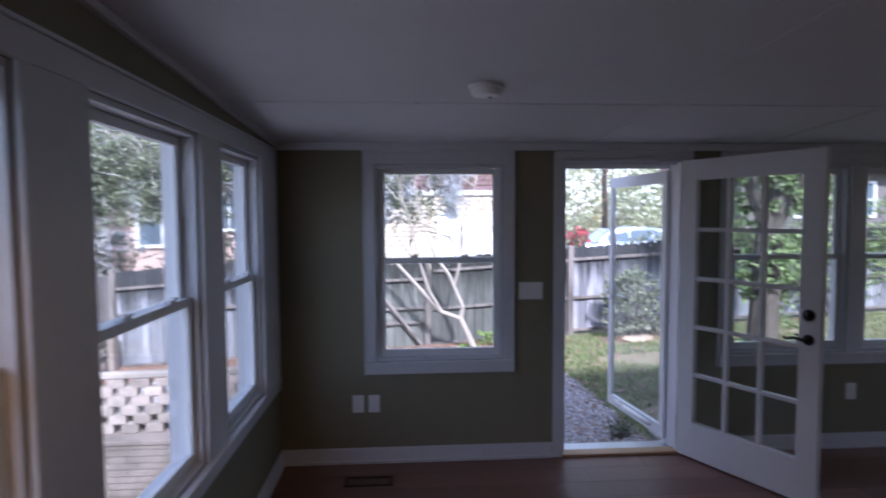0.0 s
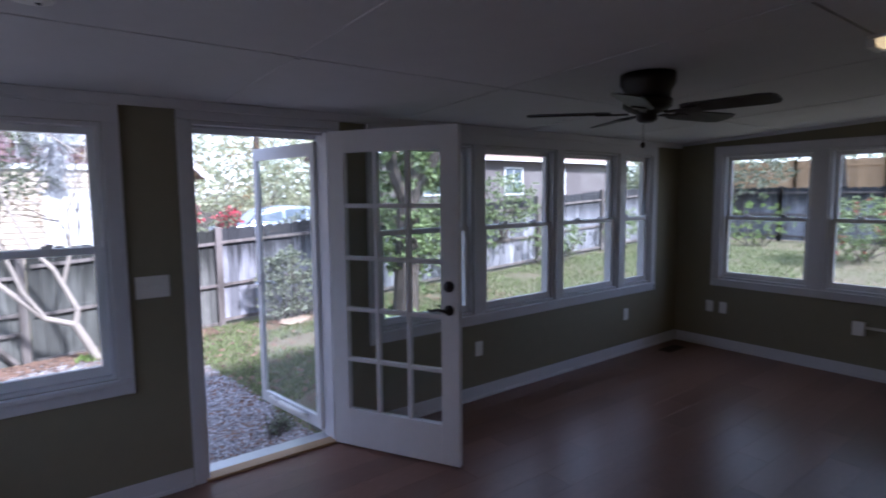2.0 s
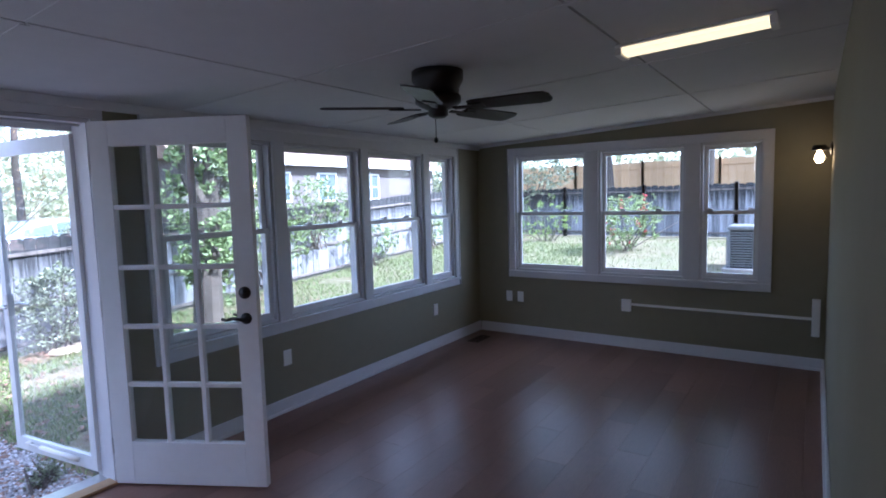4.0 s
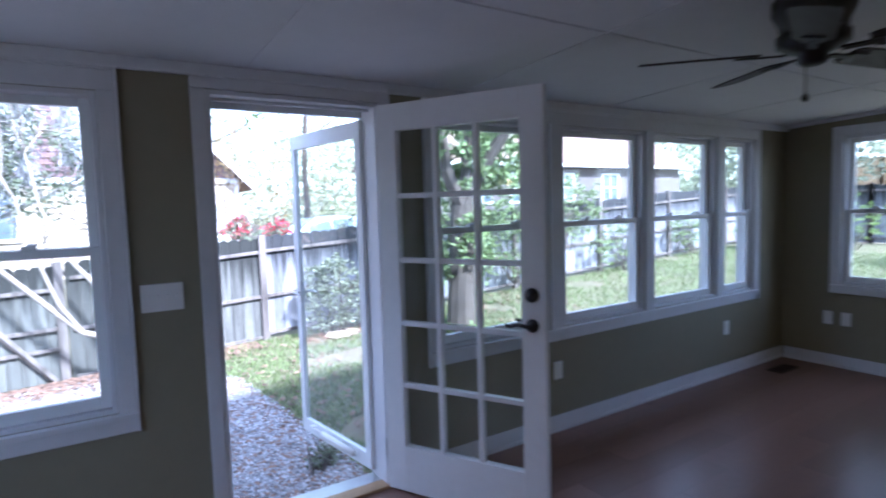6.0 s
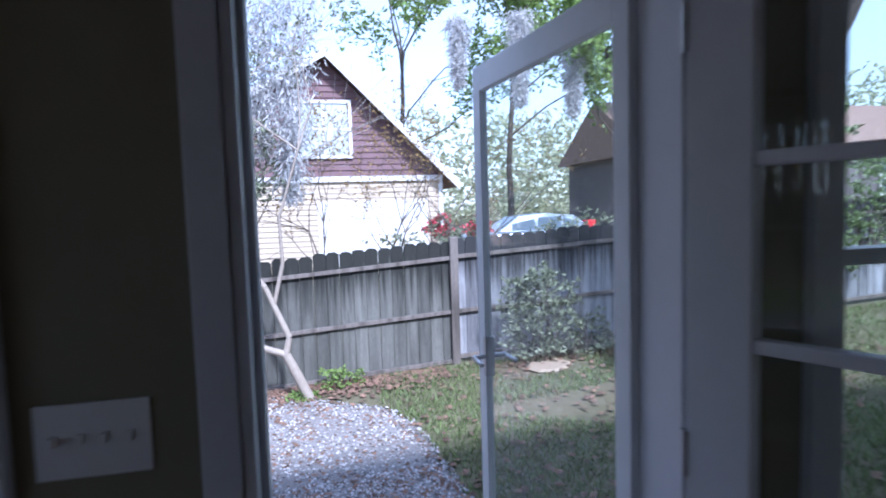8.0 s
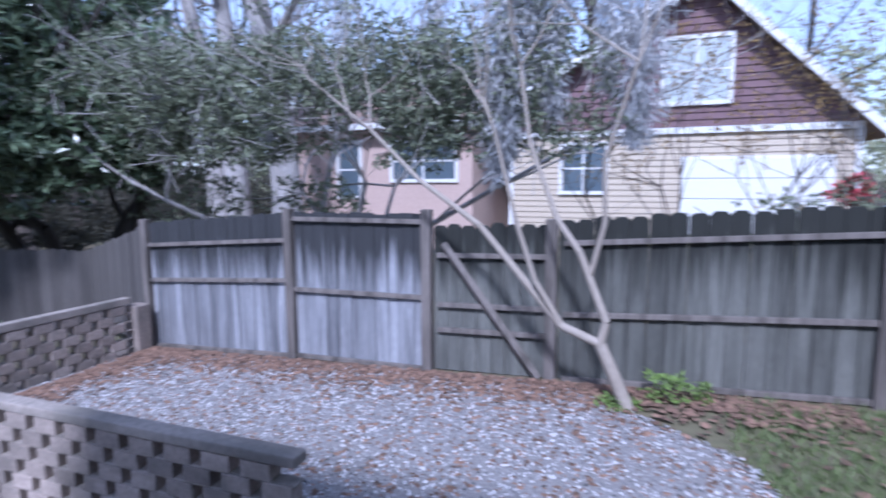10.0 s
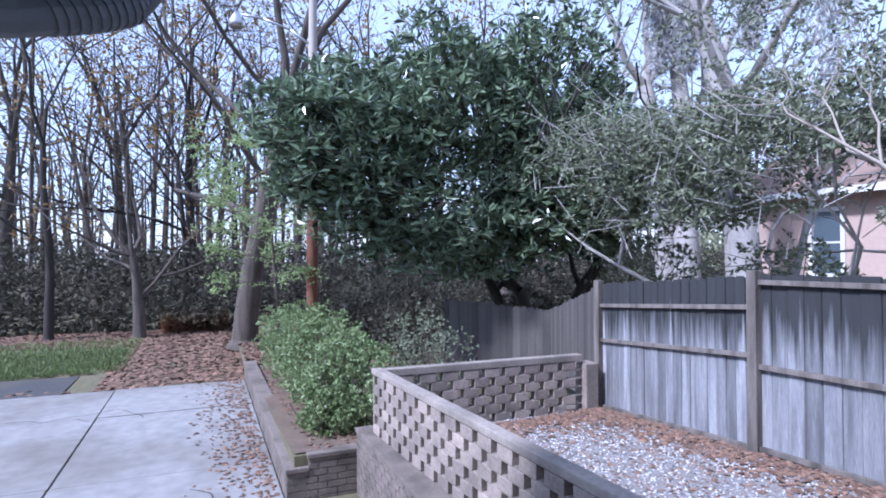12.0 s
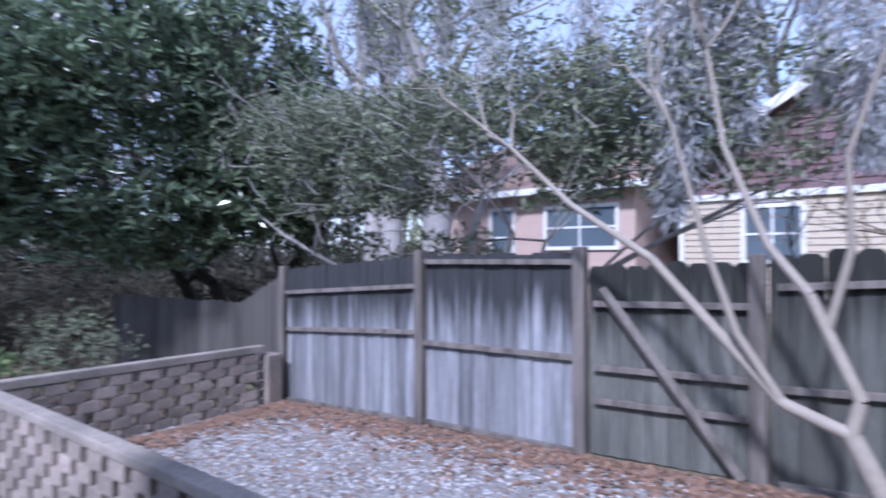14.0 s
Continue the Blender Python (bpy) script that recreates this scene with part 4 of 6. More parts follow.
# low dark fence past the wall
fence_panel((-4.56, 9.15), (-6.9, 10.0), 0.78, 0.26, -0.7, -0.95, (0.85,), "dog", "low dark weathered fence panel sloping down under a tree", "low dark fence", M_DARKFENCE, post_at=(False, True), seed=71, post_top=0.0)
fence_panel((-6.9, 10.0), (-8.8, 8.9), 0.26, 0.36, -0.95, -1.1, (0.85,), "dog", "low dark weathered fence panel under a tree", "low dark fence", M_DARKFENCE, post_at=(False, True), seed=72, post_top=0.0)

# ---- pierced brick wall ----
BR_L, BR_H, BR_D, JOINT = 0.182, 0.094, 0.10, 0.008


def brick_mesh(l):
    bm = bmesh.new()
    box(bm, -l / 2, l / 2, -BR_D / 2, BR_D / 2, 0, BR_H, 0.005)
    return mesh_of("brick", bm)


brick_me = brick_mesh(BR_L)
brick_me.materials.append(M_BRICK)


def pierced_wall(name, a, b, base, top, label, lean=0.0):
    """Bricks in running courses with a gap after each, under a mortar cap."""
    a, b = Vector((*a, 0)), Vector((*b, 0))
    length = (b - a).length
    w = thing(name, label, "garden wall", at=Matrix.Translation((a.x, a.y, base)) @ Matrix.Rotation(math.atan2(b.y - a.y, b.x - a.x), 4, "Z"))
    h = top - base
    courses = int((h - 0.03) / (BR_H + JOINT))
    pitch = BR_L + 0.076
    rest = bmesh.new()
    count = 0
    for c in range(courses):
        z = c * (BR_H + JOINT)
        x = (pitch / 2 if c % 2 else 0.0) + BR_L / 2
        if c % 2:
            box(rest, 0.0, pitch / 2 - 0.095, -BR_D / 2, BR_D / 2, z, z + BR_H, 0.004)
        while x + BR_L / 2 <= length:
            if count < 290:
                ob = new("brick", brick_me)
                ob.parent = w
                ob.location = (x, 0, z)
            else:
                box(rest, x - BR_L / 2, x + BR_L / 2, -BR_D / 2, BR_D / 2, z, z + BR_H)
            count += 1
            x += pitch
        # mortar bed on each brick
    if len(rest.verts):
        part("brick_courses", rest, M_BRICK, w)["kind"] = "stuff"
    bm = bmesh.new()
    for c in range(1, courses):
        z = c * (BR_H + JOINT) - JOINT
        x = 0.0
        while x < length - 0.02:
            e = min(length, x + pitch / 2)
            box(bm, x + 0.05, min(e + 0.045, length), -BR_D / 2 + 0.008, BR_D / 2 - 0.008, z - 0.002, z + JOINT + 0.002)
            x = e
    part("mortar", bm, M_BRICKCAP, w)["kind"] = "stuff"
    bm = bmesh.new()
    z = courses * (BR_H + JOINT)
    box(bm, -0.05, length + 0.01, -BR_D / 2 - 0.006, BR_D / 2 + 0.006, z - 0.004, h, 0.012)
    part("cap", bm, M_BRICKCAP, w, "grey weathered cap course")
    return w


W_TOP, W_BASE = -0.03, -0.70
pierced_wall("pierced_brick_wall", (-4.60, 6.26), (-0.28, 6.52), W_BASE, W_TOP, "tan pierced brick garden wall on the patio edge")
pierced_wall("pierced_brick_wall", (-4.55, 6.32), (-4.50, 8.78), W_BASE - 0.02, W_TOP, "tan pierced brick garden wall meeting a brick pillar")
bm = bmesh.new()
box(bm, -4.60, -4.38, 8.80, 8.98, -0.76, -0.14, 0.01)
solid("brick_pillar", bm, M_BRICK, "short brick end pillar beside the fence", "pillar")
# retaining walls under it and along the driveway
for nm, b in (("retaining_wall", (-4.86, EDGE_X + 0.1, 6.10, 6.60, DRIVE_Z - 0.1, -0.705)), ("retaining_wall", (-5.02, -4.87, 5.585, 6.12, DRIVE_Z - 0.1, -0.93)), ("retaining_wall", (EDGE_X - 0.12, EDGE_X + 0.1, 4.2, 6.10, DRIVE_Z - 0.1, -0.50)), ("retaining_wall", (-4.90, -4.62, 6.605, 9.2, -1.2, -0.76)), ("retaining_wall", (-11.6, -4.87, 5.36, 5.58, DRIVE_Z - 0.1, -1.06))):
    w = thing(nm, "dirty brown brick retaining wall beside the driveway", "retaining wall")
    x0, x1, y0, y1, z0, z1 = b
    bm = bmesh.new()
    box(bm, x0 + 0.01, x1 - 0.01, y0 + 0.01, y1 - 0.01, z0, z1 - 0.05)
    part("core", bm, M_OLDBRICK, w)
    bm = bmesh.new()
    z = z0
    while z < z1 - 0.08:
        long_x = (x1 - x0) > (y1 - y0)
        u0, u1 = (x0, x1) if long_x else (y0, y1)
        u = u0 - (0.1 if int(z * 40) % 2 else 0.0)
        while u < u1:
            p, q = max(u0, u), min(u1, u + 0.2)
            if q - p > 0.02:
                if long_x:
                    box(bm, p, q - 0.008, y0, y1, z, z + 0.06)
                else:
                    box(bm, x0, x1, p, q - 0.008, z, z + 0.06)
            u += 0.208
        z += 0.072
    part("brick_courses", bm, M_OLDBRICK, w)["kind"] = "stuff"
    bm = bmesh.new()
    box(bm, x0 - 0.015, x1 + 0.015, y0 - 0.015, y1 + 0.015, z1 - 0.05, z1, 0.01)
    part("cap", bm, M_OLDBRICK, w)

# ---- plants ----
M_BARK = mat("grey_brown_bark", (0.12, 0.098, 0.082), 0.95, 0.55, 5, 1.0, 22, stretch=(5, 5, 0.8), second=(0.05, 0.042, 0.037), amount=0.7)
M_PALEBARK = mat("pale_grey_bark", (0.40, 0.375, 0.365), 0.9, 0.25, 3, 0.4, 30, second=(0.24, 0.22, 0.2), amount=0.6)
M_SMOOTHBARK = mat("smooth_tan_bark", (0.33, 0.285, 0.24), 0.8, 0.2, 5, 0.2, 30, second=(0.26, 0.22, 0.18), amount=0.5)
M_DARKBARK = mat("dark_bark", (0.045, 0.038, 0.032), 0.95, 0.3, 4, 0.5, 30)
L_MAGNOLIA = leaf_mat("magnolia_leaf", (0.155, 0.205, 0.125), 0.22, 0.7, 0.2)
L_OAK = leaf_mat("oak_leaf", (0.205, 0.23, 0.15), 0.5, 0.5)
L_MOSS = leaf_mat("spanish_moss", (0.6, 0.6, 0.61), 0.9, 0.3, 0.35)
L_HEDGE = leaf_mat("hedge_leaf", (0.22, 0.285, 0.125), 0.45, 0.5)
L_BRIGHT = leaf_mat("fresh_green_leaf", (0.24, 0.34, 0.10), 0.5, 0.4, 0.4)
L_DOGWOOD = leaf_mat("pale_dogwood_leaf", (0.34, 0.43, 0.19), 0.6, 0.35, 0.45)
L_FAR = leaf_mat("pale_spring_treetop", (0.50, 0.52, 0.36), 0.8, 0.3, 0.55)
L_BUD = leaf_mat("rusty_spring_bud", (0.30, 0.20, 0.08), 0.7, 0.4, 0.35)
L_TWIG = leaf_mat("bare_twig_haze", (0.19, 0.155, 0.12), 0.9, 0.4, 0.2)
L_BRUSH = leaf_mat("dull_undergrowth", (0.085, 0.08, 0.058), 0.8, 0.5)
L_AZALEA = leaf_mat("pink_azalea_flower", (0.62, 0.09, 0.13), 0.6, 0.35, 0.3)
L_GRASS = leaf_mat("grass_blade", (0.18, 0.23, 0.09), 0.6, 0.5, 0.3)
L_STRAW = leaf_mat("dry_grass", (0.36, 0.20, 0.11), 0.8, 0.4, 0.3)


def leaf_cloud(name, points, length, width, material, parent, seed=0, droop=0.2, rosette=1, up=0.4):
    """Many leaves as one mesh: each a folded blade of two halves, in rosettes round the given twig ends."""
    rs = np.random.RandomState(seed)
    p = np.repeat(np.asarray(points, float), rosette, axis=0)
    n = len(p)
    d = rs.normal(size=(n, 3))
    d[:, 2] = d[:, 2] * 0.7 + up - droop
    d /= np.linalg.norm(d, axis=1, keepdims=True)
    s = np.cross(d, rs.normal(size=(n, 3)))
    s /= np.linalg.norm(s, axis=1, keepdims=True) + 1e-9
    nrm = np.cross(s, d)
    ln = length * rs.uniform(0.65, 1.25, (n, 1))
    wd = width * rs.uniform(0.7, 1.2, (n, 1))
    a = p + d * ln * 0.08
    mid = p + d * ln * 0.55
    tip = p + d * ln - nrm * ln * 0.12
    left, right = mid + s * wd / 2 + nrm * wd * 0.18, mid - s * wd / 2 + nrm * wd * 0.18
    v = np.stack([a, left, tip, right], 1).reshape(-1, 3)
    i = np.arange(n) * 4
    faces = np.concatenate([np.stack([i, i + 1, i + 2], 1), np.stack([i, i + 2, i + 3], 1)]).tolist()
    me = raw(name, v.tolist(), faces, material)
    ob = new(name, me)
    ob.parent = parent
    return ob


def limbs(bm, rnd, start, direction, length, radius, depth, tips, spread=0.6, up=0.15, bend=0.22, forks=(2, 3), segs=4, sides=7, keep=1):
    """A limb that bends and forks; adds its twig ends to tips."""
    p, d = Vector(start), Vector(direction).normalized()
    r = radius
    for k in range(segs):
        q = p + d * (length / segs)
        r2 = radius * (1 - 0.45 * (k + 1) / segs)
        tube(bm, p, q, r, r2, sides if radius > 0.03 else 4, caps=False)
        p, r = q, r2
        if depth <= keep:
            tips.append(tuple(p))
        d = (d + Vector((rnd.gauss(0, bend), rnd.gauss(0, bend), rnd.gauss(0, bend * 0.6) + up * 0.3))).normalized()
        if depth > 0 and k >= 1 and rnd.random() < 0.45:
            e = (d + Vector((rnd.gauss(0, 1), rnd.gauss(0, 1), rnd.gauss(0, 0.5) + up)) * spread).normalized()
            limbs(bm, rnd, p, e, length * rnd.uniform(0.45, 0.7), r * 0.6, depth - 1, tips, spread, up, bend, forks, max(3, segs - 1), sides, keep)
    if depth > 0:
        for _ in range(rnd.randint(*forks)):
            e = (d + Vector((rnd.gauss(0, 1), rnd.gauss(0, 1), rnd.gauss(0, 0.6) + up)) * spread).normalized()
            limbs(bm, rnd, p, e, length * rnd.uniform(0.55, 0.8), r * 0.75, depth - 1, tips, spread, up, bend, forks, max(3, segs - 1), sides, keep)


def blob_points(rs, n, centre, radii, hollow=0.55, lumps=1.6, flat_bottom=None, noise_scale=0.5, cut=-0.12):
    """Points through the outer shell of an uneven crown, with gaps."""
    out = []
    c, r = np.asarray(centre, float), np.asarray(radii, float)
    while len(out) < n:
        d = rs.normal(size=3)
        d /= np.linalg.norm(d)
        k = 0.72 + 0.34 * noise.noise(Vector(d * lumps) + Vector(c))
        t = k * (hollow + (1 - hollow) * rs.uniform() ** 0.6)
        p = c + r * d * t
        if flat_bottom is not None and p[2] < flat_bottom:
            continue
        if noise.noise(Vector(p * noise_scale) + Vector((7, 3, 1))) < cut:
            continue
        out.append(p)
    return np.array(out)


def rs(seed):
    return np.random.RandomState(seed)


# magnolia: a broad dark glossy crown on several leaning trunks
def magnolia():
    t = thing("magnolia_tree", "large magnolia with dark glossy leaves over the fence", "tree")
    rnd = random.Random(5)
    bm = bmesh.new()
    tips = []
    for x, y, dx, dy in ((-9.2, 11.2, 0.5, -0.55), (-9.0, 11.5, 0.3, 0.5), (-9.5, 11.0, -0.3, -0.8), (-9.1, 11.8, 0.7, 0.15)):
        limbs(bm, rnd, (x, y, -1.0), (dx * 0.5, dy * 0.5, 1.0), 3.2, 0.14, 2, tips, 0.75, 0.3, 0.25)
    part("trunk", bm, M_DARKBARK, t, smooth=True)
    g = rs(6)
    pts = np.concatenate([
        blob_points(g, 2500, (-8.6, 9.1, 3.0), (2.5, 4.0, 3.3), 0.6, 2.2, 0.75, cut=-0.5),
        blob_points(g, 800, (-8.2, 6.75, 3.1), (1.7, 2.1, 1.75), 0.6, 2.2, 0.8, cut=-0.5),
        blob_points(g, 800, (-8.3, 10.8, 4.2), (2.3, 2.6, 2.7), 0.6, 2.2, 1.0, cut=-0.5),
        blob_points(g, 650, (-6.6, 11.1, 2.6), (1.4, 1.5, 1.5), 0.6, 2.2, 0.9, cut=-0.5),
        blob_points(g, 440, (-7.3, 10.6, 2.0), (1.6, 2.2, 1.3), 0.5, 2.2, 0.9, cut=-0.5)])
    leaf_cloud("crown", pts, 0.235, 0.078, L_MAGNOLIA, t, 7, 0.05, 7, 0.35)
    bm = bmesh.new()
    for p in pts[::3]:
        q = Vector(p) * 0.8 + Vector((-8.9, 10.0, 2.2)) * 0.2
        tube(bm, q, p, 0.014, 0.006, 4, False)
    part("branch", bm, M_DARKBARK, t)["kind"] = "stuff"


magnolia()


# small multi-stem tree in front of the fence
def crape_myrtle():
    t = thing("crape_myrtle", "small smooth-barked tree with several leaning stems by the fence", "tree")
    rnd = random.Random(9)
    bm = bmesh.new()
    tips = []
    chains = [[(0.97, 8.72, -0.55, 0.055), (0.80, 8.72, -0.15, 0.05), (0.69, 8.72, 0.09, 0.046)],
              [(0.69, 8.72, 0.09, 0.036), (0.40, 8.72, 0.20, 0.033), (0.08, 8.74, 0.55, 0.03), (-0.28, 8.76, 0.95, 0.026), (-0.84, 8.8, 1.32, 0.02), (-1.3, 8.8, 1.75, 0.014)],
              [(0.69, 8.72, 0.09, 0.036), (0.73, 8.72, 0.26, 0.032), (0.52, 8.75, 0.77, 0.027), (0.33, 8.8, 1.02, 0.022), (0.1, 8.85, 1.6, 0.016), (0.0, 8.9, 2.2, 0.012)],
              [(0.60, 8.74, 0.60, 0.022), (0.70, 8.72, 1.0, 0.02), (0.69, 8.68, 1.45, 0.016), (0.9, 8.6, 2.1, 0.012)],
              [(0.40, 8.72, 0.20, 0.026), (0.20, 8.66, 0.55, 0.022), (0.06, 8.62, 1.0, 0.018), (-0.1, 8.55, 1.7, 0.012)]]
    for ch in chains:
        for (x, y, z, r), (x2, y2, z2, r2) in zip(ch, ch[1:]):
            tube(bm, (x, y, z), (x2, y2, z2), r, r2, 9, False)
        e = ch[-1]
        if e[2] > 1.0:
            prev = ch[-2]
            for k in range(3):
                d = Vector((e[0] - prev[0] + rnd.gauss(0, 0.3), e[1] - prev[1] + rnd.gauss(0, 0.3), e[2] - prev[2]))
                limbs(bm, rnd, e[:3], d, 1.0, e[3] * 0.9, 2, tips, 0.7, 0.2, 0.25)
    part("trunk", bm, M_SMOOTHBARK, t, smooth=True)
    g = rs(10)
    pts = np.array(tips)
    pts = pts[g.randint(0, len(pts), 700)] + g.normal(0, 0.08, (700, 3))
    leaf_cloud("foliage", pts, 0.06, 0.028, L_OAK, t, 11, 0.1, 2)
    t.location = (0.22, -0.15, 0.0)


crape_myrtle()


def moss_strand(bm_pts, rnd, x, y, z, h, w):
    for _ in range(int(h * 420 * (w / 0.25))):
        k = rnd.random()
        s = w * (1 - 0.75 * k) * 0.5
        bm_pts.append((x + rnd.gauss(0, s), y + rnd.gauss(0, s), z - h * k))


# spreading small-leaved oak behind the fence, hung with moss
def mossy_oak(name, base, seed, stems, n_leaf, crowns, strands, label, leaf=0.085):
    t = thing(name, label, "tree")
    rnd = random.Random(seed)
    bm = bmesh.new()
    tips = []
    for d, ln, r in stems:
        limbs(bm, rnd, base, d, ln, r, 3, tips, 0.7, 0.12, 0.2)
    part("trunk", bm, M_PALEBARK, t, smooth=True)
    g = rs(seed)
    pts = np.concatenate([blob_points(g, n, c, r, 0.25, 2.5, cut=-0.22, noise_scale=0.9) for n, c, r in crowns])
    leaf_cloud("crown", pts, leaf, leaf * 0.42, L_OAK, t, seed + 1, 0.2, 4, 0.3)
    bm = bmesh.new()
    for p in pts[::7]:
        q = Vector(p) + Vector((rnd.gauss(0, 0.25), rnd.gauss(0, 0.25), rnd.gauss(0, 0.25)))
        tube(bm, q, p, 0.007, 0.003, 4, False)
    part("twig", bm, M_PALEBARK, t)["kind"] = "stuff"
    mp = []
    for s in strands:
        moss_strand(mp, rnd, *s)
    if mp:
        leaf_cloud("spanish_moss", mp, 0.17, 0.022, L_MOSS, t, seed + 2, 1.3, 1, 0.0)
    return t


mossy_oak("mossy_oak", (-4.2, 11.8, -0.8), 21,
          [((0.6, -0.4, 0.75), 2.6, 0.055), ((-0.5, -0.3, 0.8), 2.8, 0.06), ((0.1, 0.1, 1.0), 3.0, 0.07), ((0.9, 0.1, 0.7), 2.6, 0.05), ((0.95, -0.2, 0.55), 3.8, 0.06)], 0,
          [(3800, (-4.2, 10.6, 2.4), (2.9, 1.5, 1.3)), (2000, (-1.5, 10.4, 2.3), (2.0, 1.3, 1.2)), (1400, (-6.0, 10.2, 2.5), (1.9, 1.4, 1.4)), (750, (-2.8, 11.0, 4.5), (3.6, 1.5, 1.4)), (220, (0.0, 10.4, 3.5), (0.9, 0.8, 1.3)), (420, (0.1, 10.6, 2.2), (1.2, 0.8, 1.0))],
          [(-2.6, 10.6, 4.6, 2.2, 0.3), (-1.3, 10.5, 4.4, 2.1, 0.32), (-0.5, 10.4, 3.6, 2.3, 0.35), (-0.1, 10.6, 4.6, 2.4, 0.3), (-3.6, 10.3, 2.5, 0.7, 0.2), (-4.6, 10.2, 2.3, 0.6, 0.2), (-5.4, 10.1, 2.7, 0.7, 0.25), (0.6, 10.8, 4.3, 2.0, 0.25), (0.1, 10.5, 4.2, 2.2, 0.3), (0.95, 10.6, 4.6, 2.9, 0.5), (-0.35, 10.3, 3.7, 2.1, 0.4)],
          "small-leaved oak hung with grey moss behind the fence", 0.10)


# pale tall trunks behind
def tall_tree(base, lean, h, r, seed, bark, leaf, n, label, crown_at=0.55, spread=0.55, strands=(), depth=3, leaf_len=0.14, keep=1):
    t = thing("tall_tree", label, "tree", "tall trees")
    rnd = random.Random(seed)
    bm = bmesh.new()
    tips = []
    p, d = Vector(base), Vector((*lean, 1)).normalized()
    segs = 6
    for k in range(segs):
        q = p + d * (h * crown_at / segs)
        ra, rb = r * (1 - 0.45 * k / segs), r * (1 - 0.45 * (k + 1) / segs)
        if k == 0:
            foot = p.lerp(q, 0.22)
            tube(bm, p, foot, ra * 1.45, ra * 1.03, 14, False)
            p = foot
        tube(bm, p, q, ra * (1.03 if k == 0 else 1), rb, 14, False)
        p = q
        d = (d + Vector((rnd.gauss(0, 0.05), rnd.gauss(0, 0.05), 0))).normalized()
        if k >= 2:
            e = (d * 0.4 + Vector((rnd.gauss(0, 1), rnd.gauss(0, 1), rnd.uniform(0, 0.5))) * spread).normalized()
            limbs(bm, rnd, p, e, h * 0.26, rb * 0.4, depth - 1, tips, spread, 0.18, 0.2, keep=keep)
    for _ in range(3):
        e = (d + Vector((rnd.gauss(0, 1), rnd.gauss(0, 1), 0.2)) * spread * 0.7).normalized()
        limbs(bm, rnd, p, e, h * 0.3, r * 0.36, depth, tips, spread, 0.2, 0.2, keep=keep)
    part("trunk", bm, bark, t, smooth=True)
    if n:
        g = rs(seed)
        pts = np.array(tips)
        pts = pts[g.randint(0, len(pts), n)] + g.normal(0, 0.3, (n, 3))
        leaf_cloud("crown", pts, leaf_len, leaf_len * 0.5, leaf, t, seed, 0.2, 3)
    mp = []
    for s in strands:
        moss_strand(mp, rnd, *s)
    if mp:
        leaf_cloud("spanish_moss", mp, 0.32, 0.035, L_MOSS, t, seed + 2, 1.3, 1, 0.0)
    return t


tall_tree((-11.4, 18.0, -1.0), (-0.06, 0.0), 15, 0.42, 31, M_PALEBARK, L_OAK, 900, "tall pale-barked tree behind the neighbour fence", strands=[(-12, 17.5, 10.0, 3.0, 0.5), (-10.5, 17, 9.5, 3.0, 0.5)])
tall_tree((-12.4, 18.3, -1.0), (-0.12, 0.0), 15, 0.40, 32, M_PALEBARK, L_OAK, 700, "tall pale-barked tree leaning beside another trunk")
tall_tree((-9.6, 18.0, -1.0), (0.03, 0.0), 16, 0.5, 33, M_PALEBARK, L_OAK, 900, "tall thick pale-barked tree behind the fence", strands=[(-8.5, 17, 9.5, 3.0, 0.5)])
tall_tree((10.5, 29.0, 0.2), (0.02, 0.0), 17, 0.17, 34, M_BARK, L_BRIGHT, 8000, "tall tree with bright new leaves and hanging moss", strands=[(8.5, 22, 8.4, 3.2, 0.5), (11.0, 23, 8.0, 3.0, 0.5), (6.5, 23, 8.5, 2.5, 0.45)], leaf_len=0.3)
tall_tree((15.5, 27.0, 0.3), (-0.03, 0.0), 15, 0.16, 35, M_BARK, L_BRIGHT, 8000, "tall tree with bright new leaves", leaf_len=0.32)
tall_tree((6.5, 36.0, 0.2), (-0.03, 0.0), 17, 0.2, 36, M_BARK, L_BRIGHT, 2400, "tall tree with bright new leaves behind a house", leaf_len=0.35)
tall_tree((-3.0, 34.0, 0.2), (0.03, 0.0), 16, 0.4, 37, M_BARK, L_OAK, 1400, "tall thin-leaved tree behind a roof", leaf_len=0.3)

tall_tree((21.0, 3.6, 0.3), (0.02, 0.0), 14, 0.28, 38, M_DARKBARK, L_BRIGHT, 2200, "tall dark-trunked tree beyond the tan fence", leaf_len=0.26)
tall_tree((20.2, 6.6, 0.3), (0.05, 0.05), 13, 0.3, 39, M_DARKBARK, L_BRIGHT, 2200, "tall leaning tree beyond the side fence", leaf_len=0.26)
tall_tree((27.0, 0.5, 0.3), (0.02, 0.0), 14, 0.3, 40, M_BARK, L_BRIGHT, 2400, "tall tree with bright new leaves far past the side fence", leaf_len=0.34)
